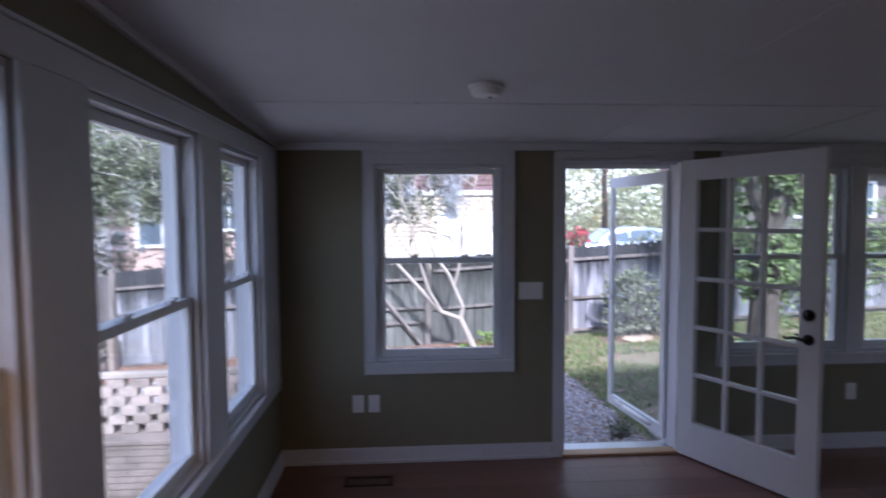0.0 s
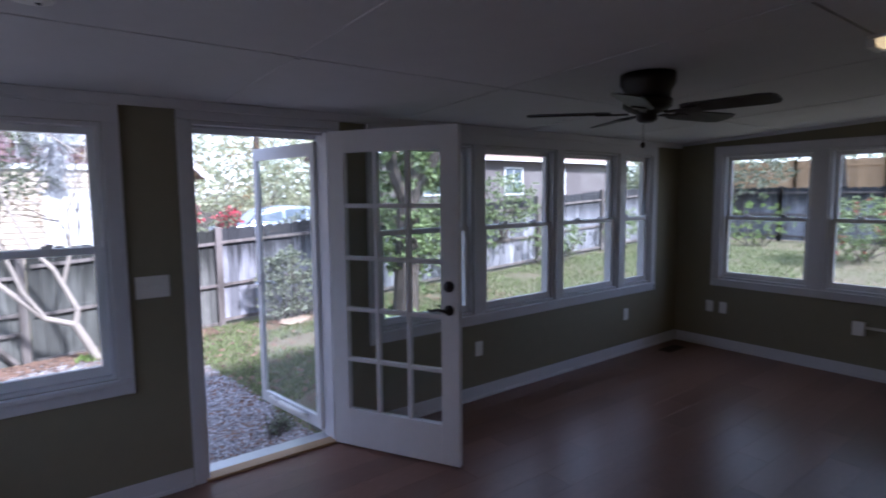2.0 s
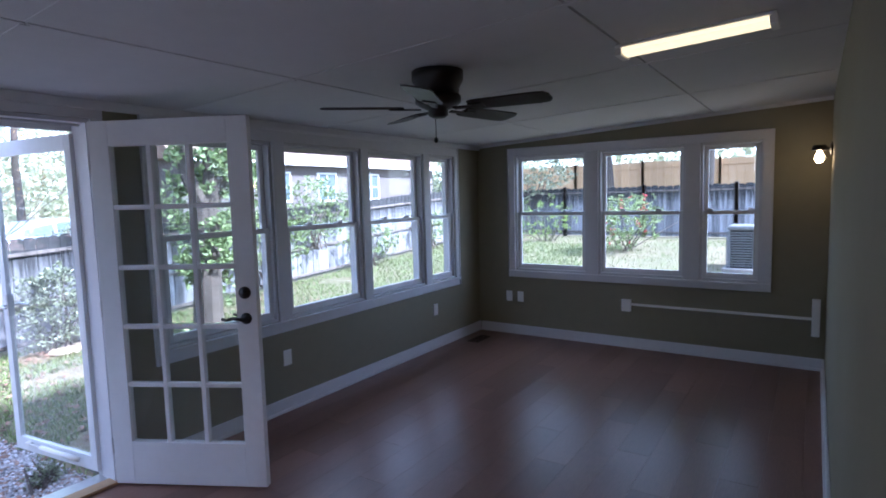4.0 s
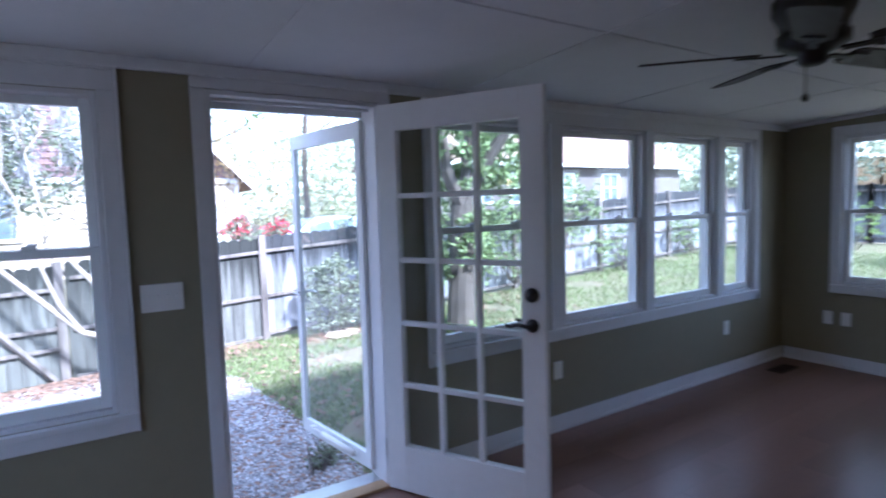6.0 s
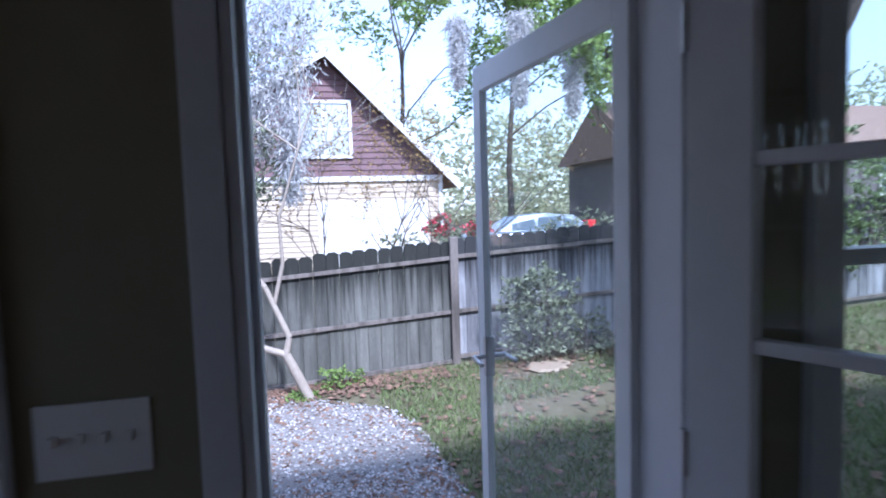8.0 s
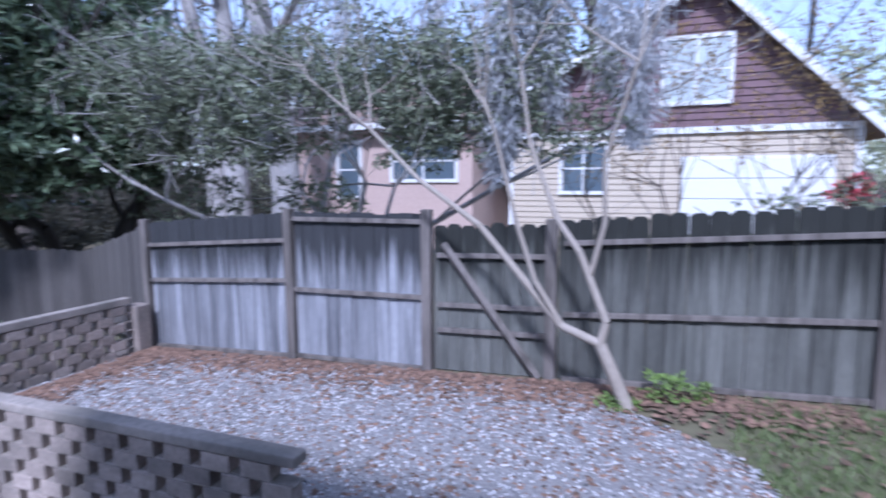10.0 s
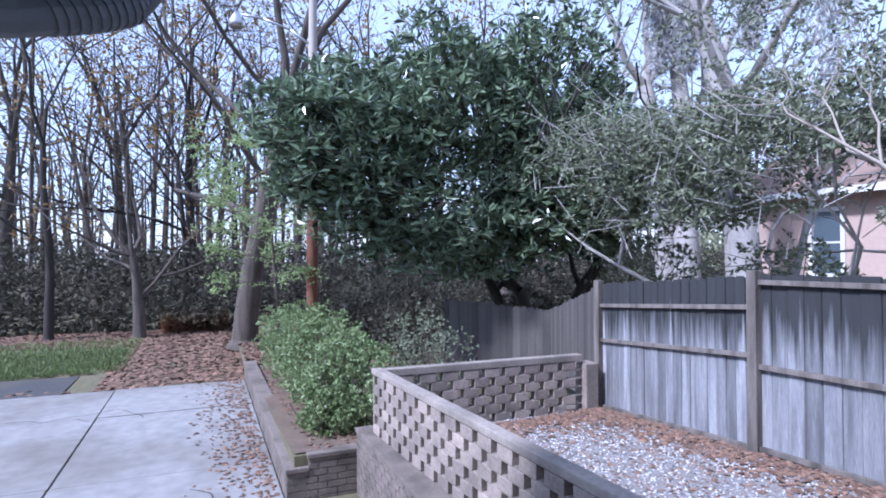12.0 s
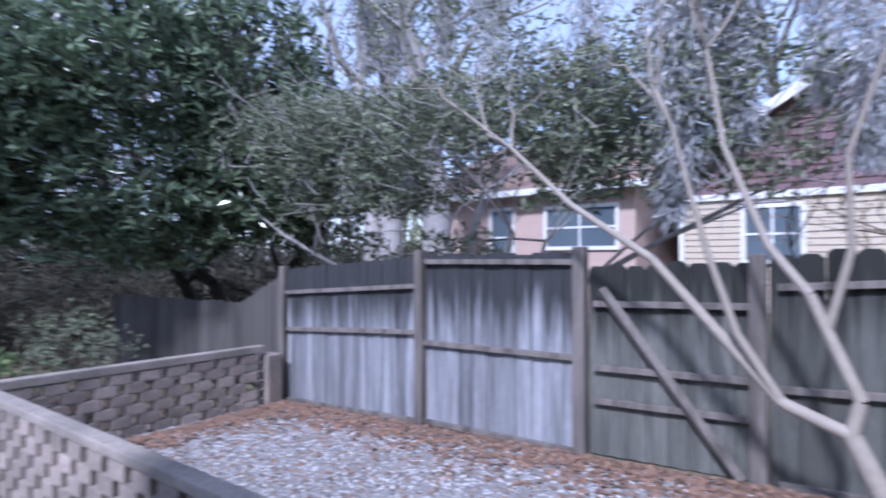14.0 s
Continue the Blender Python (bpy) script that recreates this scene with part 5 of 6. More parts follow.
# bare woods past the driveway
WOODS = [(-18.9, 0.3, -1.4, 15, 0.14), (-18.4, 2.75, -1.4, 9.5, 0.20), (-15.2, 5.6, -1.3, 17, 0.34), (-30, -6, -1.3, 16, 0.25), (-27, -3, -1.3, 18, 0.3), (-33, 1, -1.2, 19, 0.3), (-29, 4, -1.2, 18, 0.28), (-36, 7, -1.2, 19, 0.3), (-26, 8.5, -1.1, 17, 0.26), (-34, 12, -1.2, 18, 0.3), (-40, -2, -1.2, 18, 0.3), (-44, 5, -1.2, 19, 0.3), (-24, 14, -1.1, 17, 0.3), (-31, 18, -1.1, 18, 0.3), (-19, 16, -1.1, 16, 0.25), (-24, 3.9, -1.2, 16, 0.14), (-25.5, 0.6, -1.2, 15, 0.12), (-28.5, 2.4, -1.2, 16, 0.13), (-26, 5.8, -1.2, 16, 0.15)]
for k, (x, y, z, h, r) in enumerate(WOODS):
    tall_tree((x, y, z), (random.Random(k).uniform(-0.05, 0.05), random.Random(k + 50).uniform(-0.06, 0.06)), h, r, 100 + k, M_BARK if k % 3 else M_DARKBARK, L_BUD, 260 if k != 2 else 350, "bare spring tree with rusty buds at the edge of the woods", 0.4 if k != 1 else 0.28, 0.75 if k == 1 else 0.6, depth=3, leaf_len=0.16 if k < 4 else 0.22)
rnd = random.Random(77)
bm = bmesh.new()
for _ in range(260):
    x, y = rnd.uniform(-58, -22), rnd.uniform(-30, 45)
    h, r = rnd.uniform(8, 17), rnd.uniform(0.06, 0.2)
    q = Vector((x + rnd.gauss(0, 0.8), y + rnd.gauss(0, 0.8), h - 1.3))
    tube(bm, (x, y, -1.4), q, r, r * 0.4, 6, False)
    for _ in range(5):
        z = rnd.uniform(0.35, 0.95)
        p = Vector((x, y, -1.4)).lerp(q, z)
        tube(bm, p, p + Vector((rnd.gauss(0, 1.5), rnd.gauss(0, 1.5), rnd.uniform(0.5, 2.5))), r * 0.35, r * 0.1, 4, False)
far = solid("woods", bm, M_BARK, "far woods of thin bare trunks", "woods", kind="stuff")
g = rs(78)
pts = np.stack([-20.0 - 34 * g.uniform(0, 1, 40000) ** 2.2, g.uniform(-26, 38, 40000), -1.3 + 3.0 * g.uniform(0, 1, 40000) ** 1.7], 1)
ob = leaf_cloud("undergrowth", pts, 0.30, 0.12, L_BRUSH, None, 79, 0.0, 2, 0.3)
tagged(ob, "dark tangled undergrowth at the edge of the woods", "undergrowth", kind="stuff")
pts = np.stack([g.uniform(-62, -30, 5000), g.uniform(-34, 46, 5000), g.uniform(2, 13, 5000)], 1)
ob = leaf_cloud("woods_leaves", pts, 0.4, 0.16, L_BUD, None, 80, 0.0, 1, 0.3)
tagged(ob, "thin rusty and green spring leaves in far treetops", "leaves", kind="stuff")
pts = np.stack([-24 - 34 * g.uniform(0, 1, 11000), g.uniform(-30, 42, 11000), 12.5 * g.uniform(0, 1, 11000) ** 1.9], 1)
ob = leaf_cloud("woods_twigs", pts, 0.9, 0.03, L_TWIG, None, 81, 0.0, 2, 0.4)
tagged(ob, "tangle of thin bare twigs between the far trunks", "twigs", kind="stuff")


# far tree belt round the neighbourhood
g = rs(85)
for nm, n, xr, yr, zr in (("far_trees", 20000, (-45, 70), (48, 62), (0, 10)), ("far_trees", 16000, (46, 60), (-30, 55), (0, 13)), ("far_trees", 3000, (-30, -3), (36, 44), (0, 5))):
    pts = np.stack([g.uniform(*xr, n), g.uniform(*yr, n), zr[0] + (zr[1] - zr[0]) * g.uniform(0, 1, n) ** 1.7], 1)
    pts = pts[np.array([noise.noise(Vector((p[0] * 0.12, p[1] * 0.12, p[2] * 0.12))) + 0.25 - 0.02 * p[2] > -0.1 for p in pts])]
    ob = leaf_cloud(nm, pts, 0.7, 0.42, L_FAR, None, 86 + n, 0.0, 2, 0.3)
    tagged(ob, "far pale green spring treetops past the houses", "trees", kind="stuff")


# hedge and shrubs
def shrub(name, blobs, material, size, seed, label, rosette=4, category="shrub", extra=None):
    t = thing(name, label, category)
    g = rs(seed)
    pts = np.concatenate([blob_points(g, n, c, r, 0.6, 2.6, None, 1.5, -0.5) for n, c, r in blobs])
    leaf_cloud("foliage", pts, size, size * 0.5, material, t, seed, 0.0, rosette, 0.5)
    bm = bmesh.new()
    rnd = random.Random(seed)
    for n, c, r in blobs:
        for _ in range(9):
            a = Vector((c[0] + rnd.gauss(0, 0.1), c[1] + rnd.gauss(0, 0.1), c[2] - r[2] * 0.9))
            tube(bm, a, (c[0] + rnd.gauss(0, 0.45) * r[0], c[1] + rnd.gauss(0, 0.45) * r[1], c[2] + rnd.uniform(0, 0.6) * r[2]), 0.016, 0.005, 4, False)
    part("stem", bm, M_BARK, t)["kind"] = "stuff"
    if extra:
        mat2, share, s2 = extra
        sel = pts[g.rand(len(pts)) < share]
        leaf_cloud("blossom", sel, s2, s2 * 0.8, mat2, t, seed + 5, 0.0, 3, 0.5)
    return t


shrub("hedge", [(900, (-6.1, 6.3, -0.5), (1.15, 0.95, 0.95)), (900, (-7.6, 6.25, -0.40), (1.35, 1.0, 1.0)), (900, (-9.2, 6.3, -0.40), (1.4, 1.0, 1.0)), (600, (-10.6, 6.2, -0.45), (1.1, 0.9, 0.95)), (500, (-5.8, 6.0, -0.85), (0.6, 0.5, 0.5))], L_HEDGE, 0.07, 201, "light green clipped hedge above a retaining wall", 7, "hedge")
shrub("shrub", [(260, (-6.4, 7.6, -0.35), (0.9, 0.9, 0.8)), (220, (-7.6, 7.8, -0.3), (0.9, 0.8, 0.8))], L_OAK, 0.06, 202, "dull grey green shrub beside the hedge", 5)


def dogwood():
    t = thing("dogwood_tree", "slender small tree with pale new leaves in loose layers", "tree")
    rnd = random.Random(203)
    bm = bmesh.new()
    tips = []
    base, top = Vector((-13.0, 6.3, -1.0)), Vector((-12.7, 5.9, 3.4))
    tube(bm, base, top, 0.05, 0.02, 9, False)
    for k in range(15):
        p = base.lerp(top, 0.34 + 0.66 * k / 14)
        a = radians(-95 + 137 * k)
        limbs(bm, rnd, p, (0.8 * math.cos(a), math.sin(a) - 0.35, 0.25), rnd.uniform(0.7, 1.25), 0.014, 2, tips, 0.55, 0.05, 0.2, keep=2, sides=4)
    part("trunk", bm, M_BARK, t, smooth=True)
    g = rs(204)
    pts = np.array(tips)
    pts = pts[g.randint(0, len(pts), 1500)] + g.normal(0, 1, (1500, 3)) * np.array([0.13, 0.13, 0.05])
    leaf_cloud("foliage", pts, 0.10, 0.05, L_DOGWOOD, t, 205, 0.3, 3, 0.3)


dogwood()
shrub("azalea_bush", [(110, (4.9, 19.6, 0.95), (0.6, 0.6, 0.5)), (110, (6.1, 19.6, 0.9), (0.6, 0.6, 0.5))], L_OAK, 0.12, 204, "azalea bush with red pink flowers behind the fence", 5, "shrub", (L_AZALEA, 0.75, 0.13))
shrub("shrub", [(300, (8.5, 12.3, 0.5), (2.6, 0.9, 0.95)), (300, (4.9, 12.0, 0.25), (2.2, 0.8, 0.95))], L_HEDGE, 0.09, 205, "loose green shrubs behind the fence", 4)
shrub("shrub", [(380, (3.4, 12.2, 0.55), (2.4, 0.8, 0.85)), (300, (6.2, 12.6, 0.75), (1.8, 0.8, 0.85))], L_OAK, 0.09, 214, "dark green shrubs showing over the fence", 5)
shrub("shrub", [(420, (-6.3, 11.6, 0.9), (1.6, 0.8, 1.0)), (300, (-3.9, 11.8, 0.8), (1.2, 0.7, 0.8))], L_OAK, 0.09, 216, "dull green shrubs behind the fence", 5)
shrub("fence_vine", [(420, (6.2, 8.9, 1.5), (1.5, 0.4, 1.0)), (420, (8.4, 8.9, 1.4), (1.6, 0.4, 0.9)), (260, (7.2, 8.8, 0.75), (1.5, 0.28, 0.75)), (200, (10.0, 8.8, 0.6), (1.3, 0.28, 0.7)), (160, (12.4, 8.8, 0.8), (1.0, 0.28, 0.6))], L_HEDGE, 0.085, 215, "green vines and weeds climbing over the yard fence", 4, "vine")
shrub("shrub", [(420, (13.1, 4.0, 0.95), (0.95, 1.0, 0.8))], L_HEDGE, 0.08, 206, "rounded shrub with a few pink flowers before the side fence", 5, "shrub", (L_AZALEA, 0.12, 0.07))
shrub("shrub", [(120, (13.9, 8.2, 0.75), (0.55, 0.5, 0.65))], L_BRIGHT, 0.08, 207, "bright green shrub in the yard corner", 6)
shrub("shrub", [(150, (14.6, 6.6, 0.9), (0.8, 1.2, 0.8))], L_BRIGHT, 0.08, 208, "loose yellow green shrub beside the side fence", 4)
shrub("shrub", [(60, (1.45, 8.85, -0.3), (0.35, 0.2, 0.18)), (40, (1.05, 8.6, -0.42), (0.25, 0.2, 0.12))], L_BRIGHT, 0.06, 209, "low weedy green plants at the fence foot", 5, "plant")
shrub("shrub", [(340, (3.6, 8.6, 0.3), (0.6, 0.38, 0.75)), (110, (4.2, 8.7, 0.0), (0.5, 0.3, 0.4))], L_OAK, 0.08, 210, "dark shrub growing against the fence", 5)
shrub("shrub", [(70, (2.02, 4.95, -0.27), (0.16, 0.14, 0.11))], L_OAK, 0.03, 211, "small dark low plant beside the doorstep", 6, "plant")


shrub("shrub", [(420, (16.6, 7.8, 2.3), (1.3, 1.6, 1.5)), (300, (16.4, 10.2, 1.9), (1.3, 1.3, 1.3))], L_OAK, 0.13, 217, "tall dark evergreen shrub past the yard corner", 4)
shrub("shrub", [(330, (-11.2, 8.9, -0.5), (1.5, 1.1, 0.8)), (330, (-13.4, 8.2, -0.5), (1.6, 1.2, 0.9)), (330, (-10.2, 11.4, -0.3), (1.8, 1.2, 1.0)), (330, (-13.5, 11.4, -0.2), (2.0, 1.4, 1.2)), (330, (-17.0, 9.6, -0.3), (2.2, 1.6, 1.2)), (330, (-17.5, 13.5, 0.0), (2.6, 1.6, 1.5))], L_BRUSH, 0.15, 218, "dark brushy undergrowth behind the low fence", 5)


def bare_shrub():
    t = thing("bare_shrub", "bare twiggy shrub standing behind the fence", "shrub")
    rnd = random.Random(61)
    bm = bmesh.new()
    tips = []
    for k in range(8):
        a = rnd.uniform(0, math.tau)
        limbs(bm, rnd, (2.4 + 0.25 * math.cos(a) + 0.28 * (k - 4), 12.6 + 0.2 * math.sin(a), -0.35), (0.45 * math.cos(a), 0.25 * math.sin(a), 0.9), 1.7, 0.026, 3, tips, 0.6, 0.15, 0.2, sides=5)
    part("stem", bm, M_BARK, t)
    leaf_cloud("foliage", np.array(tips), 0.06, 0.03, L_BUD, t, 62, 0.0, 2, 0.3)


bare_shrub()


# vine-covered trunk in the lawn
def vine_tree():
    t = thing("vine_covered_tree", "old tree trunk wrapped in green ivy on the lawn", "tree")
    rnd = random.Random(61)
    bm = bmesh.new()
    tips = []
    base = (4.75, 7.1, -0.35)
    tube(bm, base, (4.85, 7.12, 1.5), 0.20, 0.16, 12, False)
    for d in ((0.25, 0.1, 1.0), (-0.35, 0.2, 1.0), (0.5, -0.1, 0.9)):
        limbs(bm, rnd, (4.85, 7.12, 1.45), d, 2.2, 0.1, 2, tips, 0.5, 0.3, 0.15)
    part("trunk", bm, M_BARK, t)
    g = rs(62)
    n = 900
    k = g.uniform(0, 1, n)
    a = g.uniform(0, math.tau, n)
    r = 0.2 + 0.12 * k + np.abs(g.normal(0, 0.07, n))
    pts = np.stack([4.75 + 0.1 * k + r * np.cos(a), 7.1 + r * np.sin(a), -0.3 + 4.0 * k], 1)
    keep = np.array([noise.noise(Vector(p) * 1.7) > -0.12 for p in pts])
    pts = np.concatenate([pts[keep], blob_points(g, 330, (5.5, 7.3, 2.15), (0.95, 0.7, 0.75), 0.4, 2.0)])
    leaf_cloud("ivy", pts, 0.10, 0.075, L_HEDGE, t, 63, 0.3, 4, 0.1)


vine_tree()


# lawn blades, stuff
def lawn():
    g = rs(90)
    n = 52000
    x, y = g.uniform(1.9, 14, n), g.uniform(4.3, 9.0, n)
    x[: n // 3] = g.uniform(1.8, 5.5, n // 3)
    m = 14000
    x2, y2 = g.uniform(6.6, 16, m), g.uniform(-2, 9.0, m)
    x, y = np.concatenate([x, x2]), np.concatenate([y, y2])
    ok = np.array([(a > gravel_edge(min(9.0, max(4.17, b))) - 0.03 or b > 8.6) and noise.noise(Vector((a * 0.9, b * 0.9, 0))) > -0.22 - 0.3 * (a > 5) and not (3.1 < a < 4.1 and 8.2 < b < 8.75) and not (a < 6.6 and b < 4.25) for a, b in zip(x, y)])
    x, y = x[ok], y[ok]
    z = np.array([yard_z(a) for a in x])
    n = len(x)
    h = g.uniform(0.03, 0.085, n)
    a = g.uniform(0, math.tau, n)
    w = g.uniform(0.004, 0.008, n)
    lx, ly = g.normal(0, 0.03, n), g.normal(0, 0.03, n)
    v = np.stack([np.stack([x - w * np.cos(a), y - w * np.sin(a), z], 1), np.stack([x + w * np.cos(a), y + w * np.sin(a), z], 1), np.stack([x + lx, y + ly, z + h], 1)], 1).reshape(-1, 3)
    i = np.arange(n) * 3
    ob = new("grass", raw("grass", v.tolist(), np.stack([i, i + 1, i + 2], 1).tolist(), L_GRASS))
    tagged(ob, "short patchy green lawn grass", "grass", kind="stuff")
    # verge at the woods
    m = 9000
    x, y = g.uniform(-18, -13.2, m), g.uniform(-9, 2.9, m)
    z = np.array([ground_z(a, b) for a, b in zip(x, y)])
    h = g.uniform(0.06, 0.2, m)
    w = 0.018
    a = g.uniform(0, math.tau, m)
    v = np.stack([np.stack([x - w * np.cos(a), y - w * np.sin(a), z], 1), np.stack([x + w * np.cos(a), y + w * np.sin(a), z], 1), np.stack([x + g.normal(0, 0.05, m), y + g.normal(0, 0.05, m), z + h], 1)], 1).reshape(-1, 3)
    i = np.arange(m) * 3
    ob = new("verge_grass", raw("verge_grass", v.tolist(), np.stack([i, i + 1, i + 2], 1).tolist(), L_GRASS))
    tagged(ob, "rough green grass on the verge past the driveway", "grass", kind="stuff")
    m = 1500
    x, y = g.uniform(-20.4, -18.9, m), g.uniform(3.3, 5.3, m)
    z = np.full(m, -1.32)
    v = np.stack([np.stack([x - 0.02, y, z], 1), np.stack([x + 0.02, y, z], 1), np.stack([x + g.normal(0, 0.15, m), y + g.normal(0, 0.15, m), z + g.uniform(0.4, 1.0, m)], 1)], 1).reshape(-1, 3)
    i = np.arange(m) * 3
    ob = new("dry_grass", raw("dry_grass", v.tolist(), np.stack([i, i + 1, i + 2], 1).tolist(), L_STRAW))
    tagged(ob, "reddish dry tall grass before the woods", "grass", kind="stuff")


lawn()


# grass strip past the end of the driveway
g = rs(311)
n = 9000
gx, gy = g.uniform(-16.0, -13.15, n), g.uniform(-9, 2.7, n)
keep = np.array([noise.noise(Vector((a * 0.6, b * 0.6, 2))) > -0.25 for a, b in zip(gx, gy)])
pts = np.stack([gx, gy, np.array([ground_z(a, b) + 0.03 for a, b in zip(gx, gy)])], 1)[keep]
tagged(leaf_cloud("verge_grass", pts, 0.13, 0.02, L_GRASS, None, 312, 0.0, 3, 1.0), "green grass strip past the end of the driveway", "grass", kind="stuff")

# ---- neighbouring houses, car, pole, yard things ----
M_GABLE = mat("purple_brown_shingle_siding", (0.17, 0.105, 0.115), 0.85, 0.2, 4, 0.2, 40, object_random=0.08)
M_PINK = mat("pinkish_tan_stucco", (0.48, 0.36, 0.315), 0.9, 0.12, 2, 0.2, 60)
M_CREAM = mat("cream_siding", (0.47, 0.40, 0.315), 0.8, 0.1, 2, 0.2, 60)
M_TANROOF = mat("reddish_tan_roof_shingle", (0.27, 0.185, 0.15), 0.95, 0.3, 8, 0.4, 30)
M_DARKHOUSE = mat("dark_grey_brown_siding", (0.13, 0.115, 0.115), 0.85, 0.15, 3, 0.2, 40)
M_WHITEFAR = mat("white_exterior_paint", (0.68, 0.68, 0.68), 0.6, 0.05, 3, 0.05)
M_FARGLASS = mat("dark_reflective_window", (0.10, 0.13, 0.16), 0.08, 0.1, 2, 0.0)
M_BLIND = mat("pale_window_blind", (0.45, 0.5, 0.52), 0.5, 0.1, 2, 0.0)
M_CAR = mat("silver_blue_car_paint", (0.33, 0.38, 0.46), 0.25, 0.05, 3, 0.0, metal=0.5)
M_TAIL = mat("red_tail_lamp", (0.6, 0.03, 0.04), 0.25, 0.1, 5, 0.0)
M_TYRE = mat("black_rubber", (0.02, 0.02, 0.02), 0.8, 0.2, 8, 0.1)
M_POLE = mat("red_brown_pole_wood", (0.20, 0.085, 0.05), 0.9, 0.3, 4, 0.4, 30, stretch=(6, 6, 1))
M_POLETOP = mat("weathered_grey_pole_wood", (0.45, 0.40, 0.37), 0.9, 0.2, 4, 0.4, 30, stretch=(6, 6, 1))
M_AC = mat("pale_grey_unit_casing", (0.13, 0.135, 0.14), 0.5, 0.1, 3, 0.05)
M_STONE = mat("tan_flat_stone", (0.42, 0.33, 0.25), 0.9, 0.2, 6, 0.4, 40, coords="World")
M_GUTTER = mat("grey_gutter_metal", (0.16, 0.17, 0.19), 0.5, 0.1, 4, 0.1)


def far_window(parent, x0, x1, y, z0, z1, panes=2, glass=None, shutters=False):
    """A framed window on a wall that faces -y."""
    bm = bmesh.new()
    f = 0.11
    for b in ((x0, x1, z1 - f, z1), (x0, x1, z0, z0 + f), (x0, x0 + f, z0 + f, z1 - f), (x1 - f, x1, z0 + f, z1 - f)):
        box(bm, b[0], b[1], y - 0.07, y - 0.004, b[2], b[3])
    w = part("window", bm, M_WHITEFAR, parent)
    step = (x1 - x0 - 2 * f) / panes
    for k in range(panes):
        bm = bmesh.new()
        box(bm, x0 + f + k * step + 0.03, x0 + f + (k + 1) * step - 0.03, y - 0.03, y - 0.005, z0 + f, (z0 + z1) / 2 - 0.03)
        box(bm, x0 + f + k * step + 0.03, x0 + f + (k + 1) * step - 0.03, y - 0.03, y - 0.005, (z0 + z1) / 2 + 0.03, z1 - f)
        part("pane", bm, glass or M_FARGLASS, w)
        if k:
            bm = bmesh.new()
            box(bm, x0 + f + k * step - 0.03, x0 + f + k * step + 0.03, y - 0.06, y - 0.005, z0 + f, z1 - f)
            part("mullion", bm, M_WHITEFAR, w)
    bm = bmesh.new()
    box(bm, x0 + f, x1 - f, y - 0.045, y - 0.005, (z0 + z1) / 2 - 0.03, (z0 + z1) / 2 + 0.03)
    part("meeting_rail", bm, M_WHITEFAR, w)
    return w


